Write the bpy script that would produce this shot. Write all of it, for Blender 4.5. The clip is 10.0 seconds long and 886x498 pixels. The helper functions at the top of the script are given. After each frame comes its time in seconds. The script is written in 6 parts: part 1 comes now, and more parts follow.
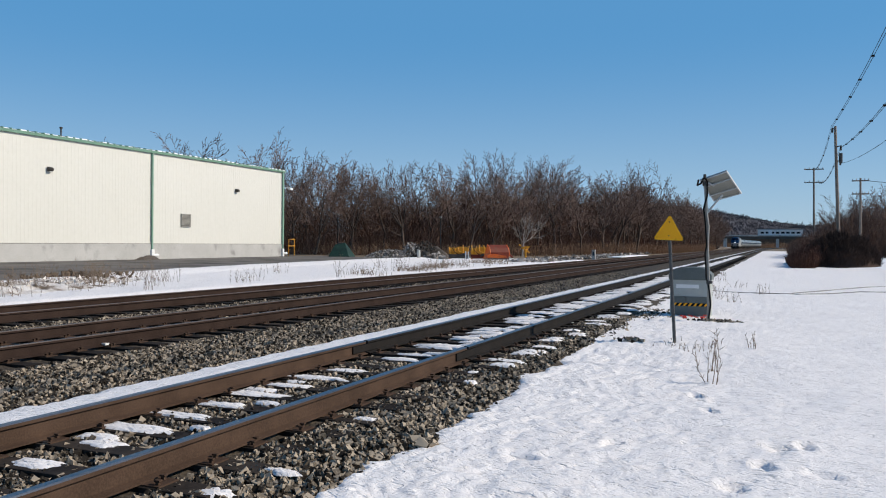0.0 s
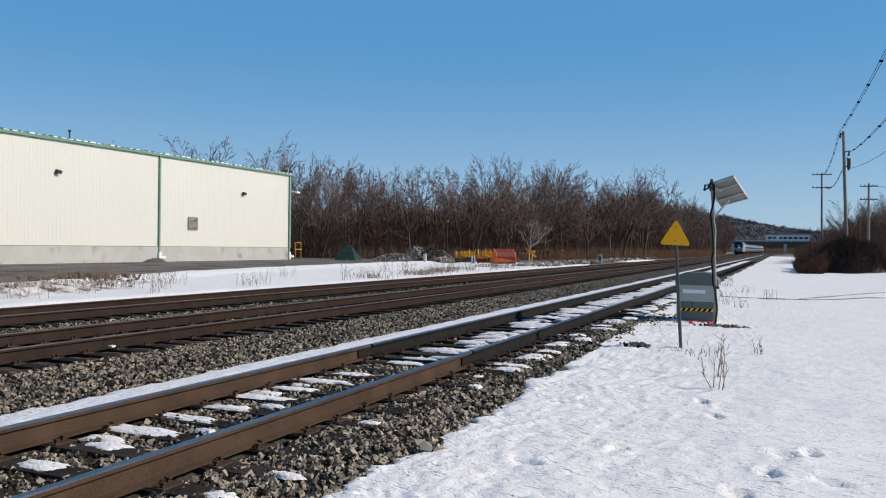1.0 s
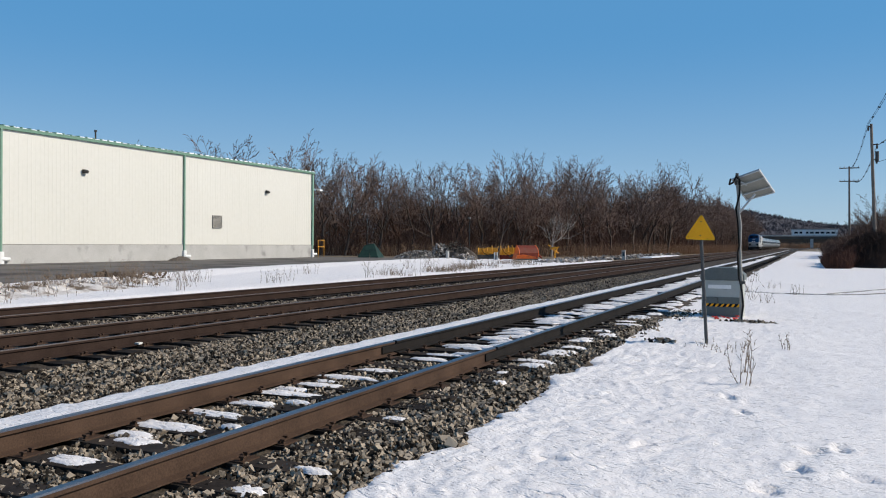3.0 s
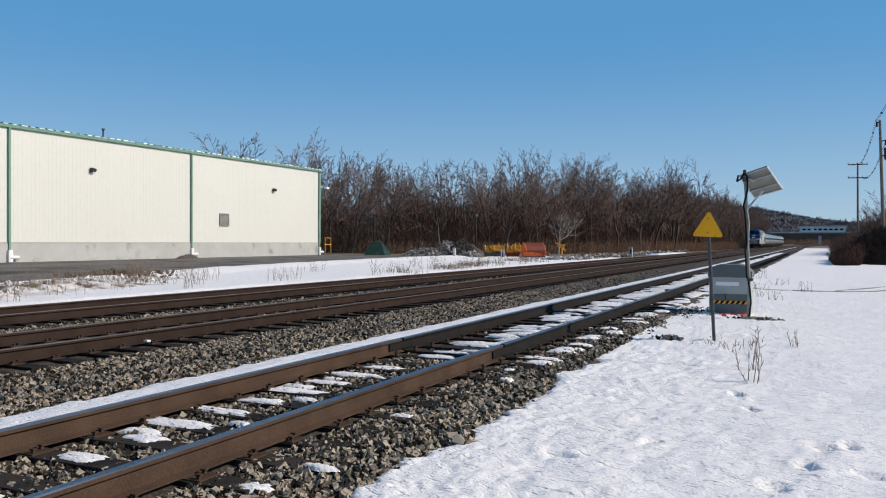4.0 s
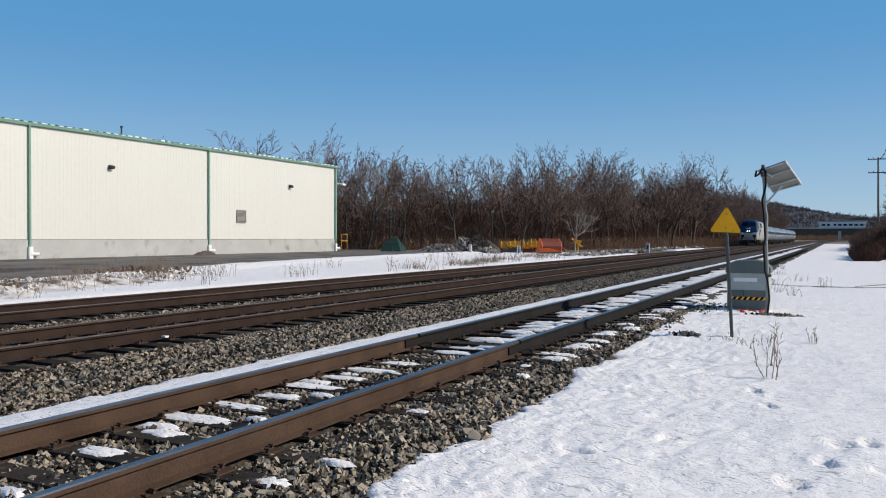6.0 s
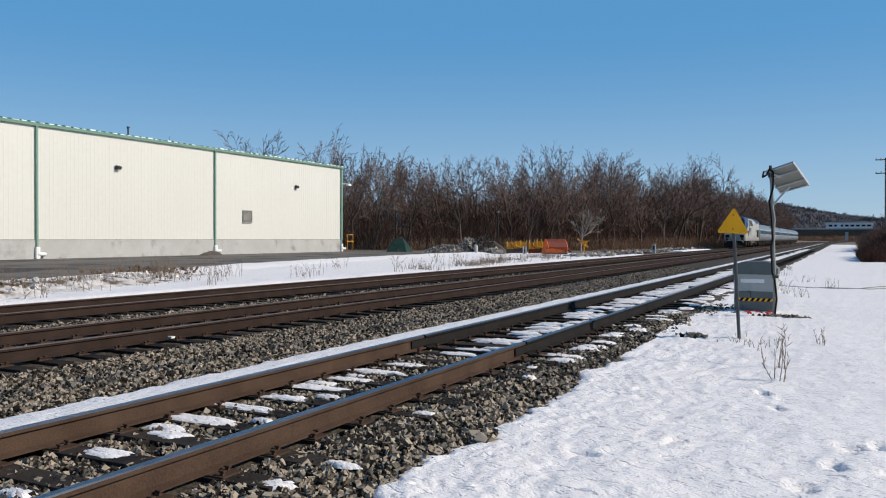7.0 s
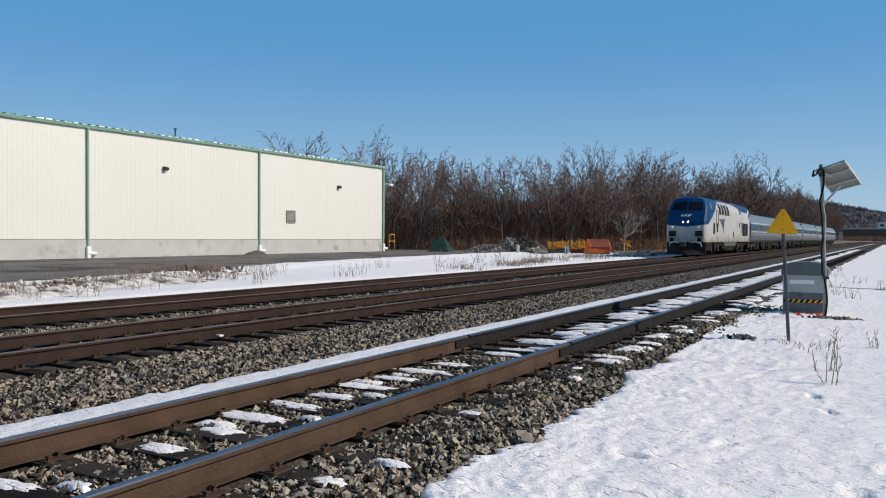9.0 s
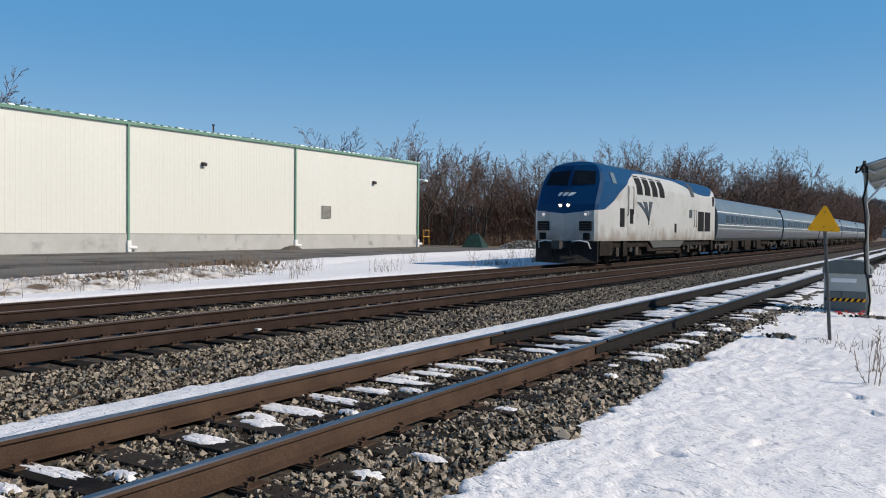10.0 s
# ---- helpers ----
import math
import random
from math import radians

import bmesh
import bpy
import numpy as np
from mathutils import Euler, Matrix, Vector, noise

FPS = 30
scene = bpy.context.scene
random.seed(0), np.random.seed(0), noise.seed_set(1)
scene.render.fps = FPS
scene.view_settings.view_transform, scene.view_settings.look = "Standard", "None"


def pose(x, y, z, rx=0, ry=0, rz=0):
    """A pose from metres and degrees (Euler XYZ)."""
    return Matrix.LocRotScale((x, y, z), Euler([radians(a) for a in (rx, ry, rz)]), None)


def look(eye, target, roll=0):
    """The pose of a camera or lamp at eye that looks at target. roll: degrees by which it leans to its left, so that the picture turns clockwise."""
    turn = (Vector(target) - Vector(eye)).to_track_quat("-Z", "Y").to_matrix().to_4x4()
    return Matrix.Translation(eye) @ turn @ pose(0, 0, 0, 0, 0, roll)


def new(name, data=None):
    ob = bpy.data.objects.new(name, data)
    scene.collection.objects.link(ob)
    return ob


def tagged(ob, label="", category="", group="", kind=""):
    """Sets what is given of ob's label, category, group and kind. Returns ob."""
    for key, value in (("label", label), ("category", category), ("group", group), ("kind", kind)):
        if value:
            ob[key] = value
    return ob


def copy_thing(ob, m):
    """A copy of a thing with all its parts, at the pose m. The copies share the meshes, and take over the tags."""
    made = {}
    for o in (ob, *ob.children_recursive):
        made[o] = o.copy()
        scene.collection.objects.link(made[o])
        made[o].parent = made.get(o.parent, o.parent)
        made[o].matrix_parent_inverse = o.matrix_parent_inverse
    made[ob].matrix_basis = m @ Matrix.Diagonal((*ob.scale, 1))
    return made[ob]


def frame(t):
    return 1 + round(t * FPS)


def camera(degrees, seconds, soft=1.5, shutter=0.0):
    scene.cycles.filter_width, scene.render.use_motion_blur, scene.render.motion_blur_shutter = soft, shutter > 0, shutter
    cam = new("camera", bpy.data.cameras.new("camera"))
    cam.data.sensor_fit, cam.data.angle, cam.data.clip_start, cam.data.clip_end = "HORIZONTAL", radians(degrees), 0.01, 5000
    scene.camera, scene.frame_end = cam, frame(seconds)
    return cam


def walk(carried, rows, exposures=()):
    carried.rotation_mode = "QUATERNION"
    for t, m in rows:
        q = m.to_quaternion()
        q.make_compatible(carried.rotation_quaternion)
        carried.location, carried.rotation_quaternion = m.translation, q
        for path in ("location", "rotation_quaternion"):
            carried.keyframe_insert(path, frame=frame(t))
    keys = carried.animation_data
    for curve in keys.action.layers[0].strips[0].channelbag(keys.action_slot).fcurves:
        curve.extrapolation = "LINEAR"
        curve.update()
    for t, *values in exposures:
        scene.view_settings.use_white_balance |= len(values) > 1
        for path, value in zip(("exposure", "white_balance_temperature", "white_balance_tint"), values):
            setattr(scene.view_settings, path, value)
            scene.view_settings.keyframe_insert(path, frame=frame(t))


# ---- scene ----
cam = camera(57.5, 10.0, soft=1.1)
EYE = 1.625
ROWS = [
    (0, 0.000, 0.000, 0.000, 22.28, -0.43, -0.49),
    (0.5, 0.003, 0.009, -0.000, 22.34, -0.50, -0.49),
    (1, 0.009, 0.002, 0.002, 22.74, -0.16, -0.73),
    (1.5, 0.008, 0.002, -0.001, 23.18, 0.11, -0.80),
    (2, 0.000, 0.005, -0.008, 23.86, 0.04, -0.73),
    (2.5, -0.003, 0.006, -0.009, 24.14, -0.19, -0.53),
    (4, -0.005, 0.001, -0.011, 24.80, -0.57, -0.28),
    (4.5, -0.001, -0.010, -0.010, 25.11, -0.58, -0.28),
    (5, -0.002, -0.015, -0.010, 25.48, -0.67, -0.39),
    (5.5, -0.001, -0.010, -0.013, 25.78, -0.81, -0.23),
    (7, -0.019, 0.019, -0.005, 26.34, -0.82, -0.24),
    (7.5, -0.028, 0.012, 0.002, 26.82, -0.66, -0.08),
    (8, -0.039, 0.018, 0.001, 27.30, -0.82, 0.13),
    (8.5, -0.051, 0.003, -0.001, 28.22, -0.67, -0.05),
    (9, -0.047, -0.032, 0.001, 29.24, -0.85, -0.27),
    (9.5, -0.044, -0.042, 0.004, 30.00, -1.08, -0.32),
    (10, -0.054, -0.071, 0.006, 31.66, -1.17, -0.52),
]
walk(cam, [(t, pose(x, y, EYE + z, 90 + pitch, roll, yaw)) for t, x, y, z, yaw, pitch, roll in ROWS])

# ---- light ----
SUN_AZ, SUN_EL = 18.0, 34.0          # degrees: from +x towards +y, and above the ground
world = bpy.data.worlds.new("sky")
scene.world = world
world.use_nodes = True
wn = world.node_tree.nodes
sky = wn.new("ShaderNodeTexSky")
sky.sky_type, sky.sun_disc = "NISHITA", False
sky.sun_elevation, sky.sun_rotation = radians(SUN_EL), radians(90 - SUN_AZ)
sky.air_density, sky.dust_density, sky.ozone_density = 1.0, 0.0, 3.0
wn["Background"].inputs["Strength"].default_value = 0.115
clear = wn.new("ShaderNodeHueSaturation")
clear.inputs["Saturation"].default_value = 1.2
world.node_tree.links.new(sky.outputs[0], clear.inputs["Color"])
even = wn.new("ShaderNodeMix")
even.data_type = "RGBA"
up = wn.new("ShaderNodeSeparateXYZ")
world.node_tree.links.new(wn.new("ShaderNodeTexCoord").outputs["Generated"], up.inputs[0])
fade = wn.new("ShaderNodeMapRange")
fade.interpolation_type = "SMOOTHSTEP"
fade.inputs[1].default_value, fade.inputs[2].default_value, fade.inputs[3].default_value, fade.inputs[4].default_value = 0.3, 0.8, 0.85, 0.0
world.node_tree.links.new(up.outputs[2], fade.inputs[0])
world.node_tree.links.new(fade.outputs[0], even.inputs[0])
low = wn.new("ShaderNodeMix")
low.data_type = "RGBA"
rise = wn.new("ShaderNodeMapRange")
rise.interpolation_type = "SMOOTHSTEP"
rise.inputs[1].default_value, rise.inputs[2].default_value = -0.06, 0.26
world.node_tree.links.new(up.outputs[2], rise.inputs[0])
world.node_tree.links.new(rise.outputs[0], low.inputs[0])
low.inputs[6].default_value, low.inputs[7].default_value = (3.3, 4.75, 6.25, 1), (0.86, 2.75, 5.3, 1)          # pale horizon, clear cold blue above
world.node_tree.links.new(low.outputs[2], even.inputs[7])
world.node_tree.links.new(clear.outputs[0], even.inputs[6])
world.node_tree.links.new(even.outputs[2], wn["Background"].inputs["Color"])
sun = new("sun", bpy.data.lights.new("sun", "SUN"))
sun.data.energy, sun.data.angle, sun.data.color = 4.3, radians(0.5), (1.0, 0.90, 0.76)
ca, sa, ce, se = math.cos(radians(SUN_AZ)), math.sin(radians(SUN_AZ)), math.cos(radians(SUN_EL)), math.sin(radians(SUN_EL))
sun.matrix_world = look((60 * ca * ce, 60 * sa * ce, 60 * se), (0, 0, 0))
scene.view_settings.exposure = 0.0

# ---- materials ----
def surface(name, low, high, rough=0.8, scale=4.0, fine=60.0, bump=0.3, metal=0.0, dist=0.01, island=0.0, per_object=0.0,
            stain=None, stain_scale=0.6, stain_cut=(0.5, 0.65), spec=0.3):
    """A surface between two colours at two scales of noise, with relief, optional stains and a shift per piece."""
    m = bpy.data.materials.new(name)
    m.use_nodes = True
    nt = m.node_tree
    n, l = nt.nodes, nt.links
    b = n["Principled BSDF"]
    tc = n.new("ShaderNodeTexCoord")
    big, small = n.new("ShaderNodeTexNoise"), n.new("ShaderNodeTexNoise")
    big.inputs["Scale"].default_value, small.inputs["Scale"].default_value = scale, fine
    big.inputs["Detail"].default_value, small.inputs["Detail"].default_value = 5, 4
    l.new(tc.outputs["Object"], big.inputs["Vector"])
    l.new(tc.outputs["Object"], small.inputs["Vector"])
    add = n.new("ShaderNodeMath")
    add.operation = "MULTIPLY_ADD"
    add.inputs[1].default_value = 0.5
    half = n.new("ShaderNodeMath")
    half.operation = "MULTIPLY"
    half.inputs[1].default_value = 0.5
    l.new(small.outputs["Fac"], half.inputs[0])
    l.new(big.outputs["Fac"], add.inputs[0])
    l.new(half.outputs[0], add.inputs[2])
    fac = add.outputs[0]
    if island or per_object:
        src = n.new("ShaderNodeNewGeometry").outputs["Random Per Island"] if island else n.new("ShaderNodeObjectInfo").outputs["Random"]
        mix = n.new("ShaderNodeMath")
        mix.operation = "MULTIPLY_ADD"
        mix.inputs[1].default_value = island or per_object
        sub = n.new("ShaderNodeMath")
        sub.operation = "SUBTRACT"
        sub.inputs[1].default_value = 0.5
        l.new(src, sub.inputs[0])
        l.new(sub.outputs[0], mix.inputs[0])
        l.new(fac, mix.inputs[2])
        fac = mix.outputs[0]
    ramp = n.new("ShaderNodeValToRGB")
    ramp.color_ramp.elements[0].position, ramp.color_ramp.elements[1].position = 0.3, 0.7
    ramp.color_ramp.elements[0].color, ramp.color_ramp.elements[1].color = (*low, 1), (*high, 1)
    l.new(fac, ramp.inputs[0])
    col = ramp.outputs[0]
    if stain:
        sn = n.new("ShaderNodeTexNoise")
        sn.inputs["Scale"].default_value, sn.inputs["Detail"].default_value = stain_scale, 6
        l.new(tc.outputs["Object"], sn.inputs["Vector"])
        cut = n.new("ShaderNodeMapRange")
        cut.inputs[1].default_value, cut.inputs[2].default_value = stain_cut
        l.new(sn.outputs["Fac"], cut.inputs[0])
        mx = n.new("ShaderNodeMix")
        mx.data_type = "RGBA"
        l.new(cut.outputs[0], mx.inputs[0])
        l.new(col, mx.inputs[6])
        mx.inputs[7].default_value = (*stain, 1)
        col = mx.outputs[2]
    l.new(col, b.inputs["Base Color"])
    b.inputs["Roughness"].default_value, b.inputs["Metallic"].default_value = rough, metal
    b.inputs["Specular IOR Level"].default_value = spec
    if bump:
        bp = n.new("ShaderNodeBump")
        bp.inputs["Strength"].default_value, bp.inputs["Distance"].default_value = bump, dist
        l.new(add.outputs[0], bp.inputs["Height"])
        l.new(bp.outputs[0], b.inputs["Normal"])
    return m


def glow(name, colour, strength):
    m = bpy.data.materials.new(name)
    m.use_nodes = True
    b = m.node_tree.nodes["Principled BSDF"]
    b.inputs["Base Color"].default_value = (*colour, 1)
    b.inputs["Emission Color"].default_value, b.inputs["Emission Strength"].default_value = (*colour, 1), strength
    return m


SNOW = surface("snow", (0.785, 0.752, 0.738), (0.93, 0.896, 0.876), 0.75, 7.0, 38, 0.6, dist=0.020, spec=0.3, stain=(0.60, 0.585, 0.58), stain_scale=16, stain_cut=(0.58, 0.72))


def pitted(m):
    """Adds short slanting scrapes and pits to a snow crust."""
    nt = m.node_tree
    n, l = nt.nodes, nt.links
    tc = n.new("ShaderNodeTexCoord")
    last = n["Principled BSDF"].inputs["Normal"].links[0].from_socket
    for turn_z, wide, long_, depth, cut in ((34, 24, 6, 0.028, (0.58, 0.72)), (58, 60, 22, 0.008, (0.54, 0.68))):
        mp, tx, mr, bp = n.new("ShaderNodeMapping"), n.new("ShaderNodeTexNoise"), n.new("ShaderNodeMapRange"), n.new("ShaderNodeBump")
        mp.inputs["Rotation"].default_value = (0, 0, radians(turn_z))
        mp.inputs["Scale"].default_value = (long_, wide, 10)
        tx.inputs["Scale"].default_value, tx.inputs["Detail"].default_value = 1.0, 3
        mr.inputs[1].default_value, mr.inputs[2].default_value = cut
        l.new(tc.outputs["Object"], mp.inputs["Vector"])
        l.new(mp.outputs[0], tx.inputs["Vector"])
        l.new(tx.outputs["Fac"], mr.inputs[0])
        bp.invert = True
        bp.inputs["Strength"].default_value, bp.inputs["Distance"].default_value = 0.55, depth
        l.new(mr.outputs[0], bp.inputs["Height"])
        l.new(last, bp.inputs["Normal"])
        last = bp.outputs[0]
    l.new(last, n["Principled BSDF"].inputs["Normal"])


pitted(SNOW)
SNOW_SOFT = surface("smooth_snow", (0.76, 0.78, 0.81), (0.88, 0.89, 0.91), 0.7, 1.2, 14, 0.35, dist=0.02, spec=0.3)
SNOW_DIRTY = surface("dirty_snow", (0.42, 0.36, 0.31), (0.84, 0.81, 0.78), 0.9, 2.6, 14, 1.0, dist=0.06, stain=(0.16, 0.12, 0.085), stain_scale=1.6, stain_cut=(0.50, 0.60))
# shade between the loose stones is put into the bed's near-black tone
BALLAST_SHADED = surface("gap_shaded_stone", (0.016, 0.013, 0.011), (0.135, 0.112, 0.088), 0.9, 7, 22, 1.0, dist=0.05, spec=0.1)
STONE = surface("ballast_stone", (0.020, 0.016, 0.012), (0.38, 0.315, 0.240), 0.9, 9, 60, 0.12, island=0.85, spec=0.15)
EARTH = surface("winter_earth", (0.10, 0.075, 0.05), (0.24, 0.18, 0.12), 0.95, 0.4, 7, 0.8, dist=0.05, stain=(0.74, 0.75, 0.77), stain_scale=0.05, stain_cut=(0.60, 0.66))
LITTER = surface("leaf_litter", (0.07, 0.05, 0.035), (0.17, 0.12, 0.08), 0.95, 0.7, 9, 0.8, dist=0.05)
ASPHALT = surface("asphalt", (0.10, 0.092, 0.083), (0.19, 0.175, 0.158), 0.9, 0.3, 30, 0.3, stain=(0.055, 0.049, 0.044), stain_scale=0.28, stain_cut=(0.50, 0.62), spec=0.2)
RUST = surface("rusty_rail_steel", (0.040, 0.024, 0.016), (0.105, 0.064, 0.043), 0.75, 3, 70, 0.3, spec=0.15)
RUST_DARK = surface("brown_main_rail_steel", (0.022, 0.0135, 0.0108), (0.054, 0.035, 0.0275), 0.85, 3, 70, 0.3, spec=0.1)
TAR = surface("tarred_rail_steel", (0.009, 0.008, 0.007), (0.024, 0.020, 0.018), 0.8, 3, 60, 0.3, spec=0.15)
STEEL = surface("polished_rail_head", (0.10, 0.11, 0.125), (0.22, 0.23, 0.25), 0.33, 2, 90, 0.05, metal=1.0)
STEEL_DULL = surface("dull_rail_head", (0.07, 0.050, 0.040), (0.17, 0.135, 0.115), 0.5, 2, 90, 0.1, metal=0.5)
TIE = surface("creosoted_timber", (0.012, 0.0095, 0.008), (0.046, 0.036, 0.029), 0.9, 5, 40, 0.6, per_object=0.3, spec=0.12)
WALL = surface("cream_metal_siding", (0.64, 0.625, 0.565), (0.69, 0.675, 0.62), 0.5, 0.15, 3, 0.05)
CONCRETE = surface("cast_concrete", (0.38, 0.37, 0.35), (0.52, 0.51, 0.49), 0.85, 0.8, 14, 0.25, stain=(0.28, 0.27, 0.26), stain_scale=0.7, stain_cut=(0.56, 0.7))
GREEN = surface("green_trim_paint", (0.16, 0.29, 0.215), (0.22, 0.37, 0.285), 0.5, 1, 20, 0.1)
WHITE = surface("white_plastic", (0.72, 0.72, 0.70), (0.82, 0.82, 0.80), 0.45, 3, 30, 0.05)
DARK = surface("dark_metal", (0.03, 0.03, 0.03), (0.07, 0.065, 0.06), 0.55, 4, 30, 0.2)
GREY = surface("grey_galvanised_steel", (0.34, 0.35, 0.35), (0.52, 0.53, 0.53), 0.5, 6, 50, 0.15, metal=0.2)
LOUVRE = surface("grey_louvre", (0.22, 0.21, 0.19), (0.32, 0.31, 0.28), 0.6, 5, 30, 0.1)
POST = surface("weathered_channel_steel", (0.05, 0.05, 0.049), (0.11, 0.11, 0.107), 0.7, 6, 50, 0.15)
YELLOW = surface("yellow_sign_paint", (0.90, 0.39, 0.005), (0.97, 0.45, 0.008), 0.45, 3, 50, 0.1, stain=(0.5, 0.27, 0.02), stain_scale=14, stain_cut=(0.66, 0.72))
BLACK = surface("black_rubber", (0.006, 0.006, 0.006), (0.016, 0.016, 0.016), 0.7, 8, 60, 0.2, spec=0.12)
CABINET = surface("grey_cabinet_paint", (0.34, 0.36, 0.335), (0.42, 0.44, 0.41), 0.5, 3, 40, 0.1, stain=(0.2, 0.2, 0.19), stain_scale=5, stain_cut=(0.6, 0.75))
CABINET_DARK = surface("dark_green_grey_lid", (0.095, 0.110, 0.104), (0.140, 0.155, 0.147), 0.55, 3, 40, 0.15)
PANEL_BACK = surface("panel_back_sheet", (0.20, 0.20, 0.175), (0.29, 0.29, 0.255), 0.5, 3, 40, 0.05)
PANEL_GLASS = surface("solar_glass", (0.01, 0.012, 0.03), (0.02, 0.025, 0.06), 0.12, 3, 40, 0.0)
BARK = surface("bare_bark", (0.05, 0.037, 0.03), (0.13, 0.10, 0.08), 0.9, 2, 18, 0.6, per_object=0.25)
TWIG = surface("bare_twigs", (0.100, 0.064, 0.050), (0.225, 0.152, 0.120), 0.9, 0.6, 9, 0.0, per_object=0.35)
PALE_BARK = surface("pale_birch_bark", (0.24, 0.20, 0.17), (0.44, 0.39, 0.34), 0.85, 3, 20, 0.3)
BRUSH = surface("winter_brush", (0.084, 0.046, 0.032), (0.225, 0.130, 0.088), 0.95, 0.3, 5, 0.0, island=0.4)
REED = surface("dry_reed_grass", (0.23, 0.125, 0.068), (0.50, 0.32, 0.19), 0.95, 0.4, 5, 0.0, island=0.5)
RUSSET = surface("russet_shrub", (0.045, 0.020, 0.014), (0.135, 0.062, 0.040), 0.95, 0.4, 6, 0.0, island=0.4)
STALK = surface("dry_weed_stalk", (0.16, 0.115, 0.08), (0.30, 0.23, 0.17), 0.9, 8, 50, 0.0)
ORANGE = surface("orange_plough_paint", (0.62, 0.10, 0.015), (0.78, 0.16, 0.02), 0.5, 1.5, 12, 0.2, stain=(0.30, 0.07, 0.03), stain_scale=1.5, stain_cut=(0.55, 0.7))
RUST_RED = surface("rust_red_paint", (0.085, 0.012, 0.006), (0.17, 0.026, 0.010), 0.7, 1.8, 14, 0.3, stain=(0.10, 0.03, 0.02), stain_scale=2.0, stain_cut=(0.55, 0.7))
MACHINE = surface("yellow_machine_paint", (0.56, 0.235, 0.018), (0.72, 0.34, 0.025), 0.5, 1.5, 12, 0.2, stain=(0.16, 0.10, 0.05), stain_scale=1.8, stain_cut=(0.54, 0.64))
TARP = surface("green_tarpaulin", (0.004, 0.014, 0.012), (0.016, 0.055, 0.042), 0.6, 2, 10, 0.4, dist=0.04)
RUBBLE = surface("broken_concrete", (0.10, 0.085, 0.072), (0.46, 0.42, 0.38), 0.9, 1.2, 12, 0.6, island=0.6)
HEAP = surface("dark_brush_heap", (0.03, 0.025, 0.02), (0.12, 0.10, 0.085), 0.95, 1.5, 14, 0.8, island=0.4)
WOODPOLE = surface("weathered_pole_wood", (0.13, 0.10, 0.08), (0.27, 0.22, 0.18), 0.85, 3, 30, 0.3)
RED = surface("red_flagging", (0.55, 0.03, 0.02), (0.72, 0.06, 0.04), 0.6, 8, 40, 0.1)
# brush on the mound's shaded side: the shade is in this dark colour
SHADED_THICKET = surface("shaded_thicket_stems", (0.024, 0.014, 0.011), (0.066, 0.039, 0.029), 0.95, 0.6, 8, 0.5, dist=0.05, island=0.3)
BRIDGE = surface("bridge_concrete", (0.06, 0.055, 0.05), (0.12, 0.11, 0.10), 0.85, 0.2, 3, 0.2)
SILVER = surface("brushed_steel_body", (0.16, 0.195, 0.205), (0.25, 0.285, 0.295), 0.42, 0.5, 14, 0.1, metal=0.75)
CARBLUE = surface("blue_car_stripe", (0.030, 0.058, 0.090), (0.048, 0.085, 0.125), 0.5, 0.6, 14, 0.05)
CARGREY = surface("grey_car_panel", (0.24, 0.23, 0.26), (0.36, 0.35, 0.38), 0.42, 0.6, 14, 0.1, metal=0.9)
GLASS = surface("dark_window_glass", (0.006, 0.008, 0.011), (0.016, 0.02, 0.024), 0.25, 2, 20, 0.0, spec=0.15)
UNDER = surface("sooty_running_gear", (0.006, 0.005, 0.0045), (0.045, 0.036, 0.030), 0.9, 2, 18, 0.4, spec=0.08)
TRUCK = surface("dusty_truck_casting", (0.012, 0.010, 0.009), (0.11, 0.092, 0.078), 0.85, 2.5, 16, 0.4, spec=0.1)
PLOUGH = surface("dark_pilot_plate", (0.006, 0.006, 0.007), (0.045, 0.038, 0.034), 0.8, 2, 18, 0.2, spec=0.12)
LOGO = surface("slate_lettering", (0.035, 0.045, 0.058), (0.055, 0.065, 0.08), 0.5, 2, 18, 0.0)
LAMP = glow("headlamp", (1.0, 0.93, 0.8), 14)
LAMP_LOW = glow("ditch_lamp", (1.0, 0.80, 0.72), 0.7)


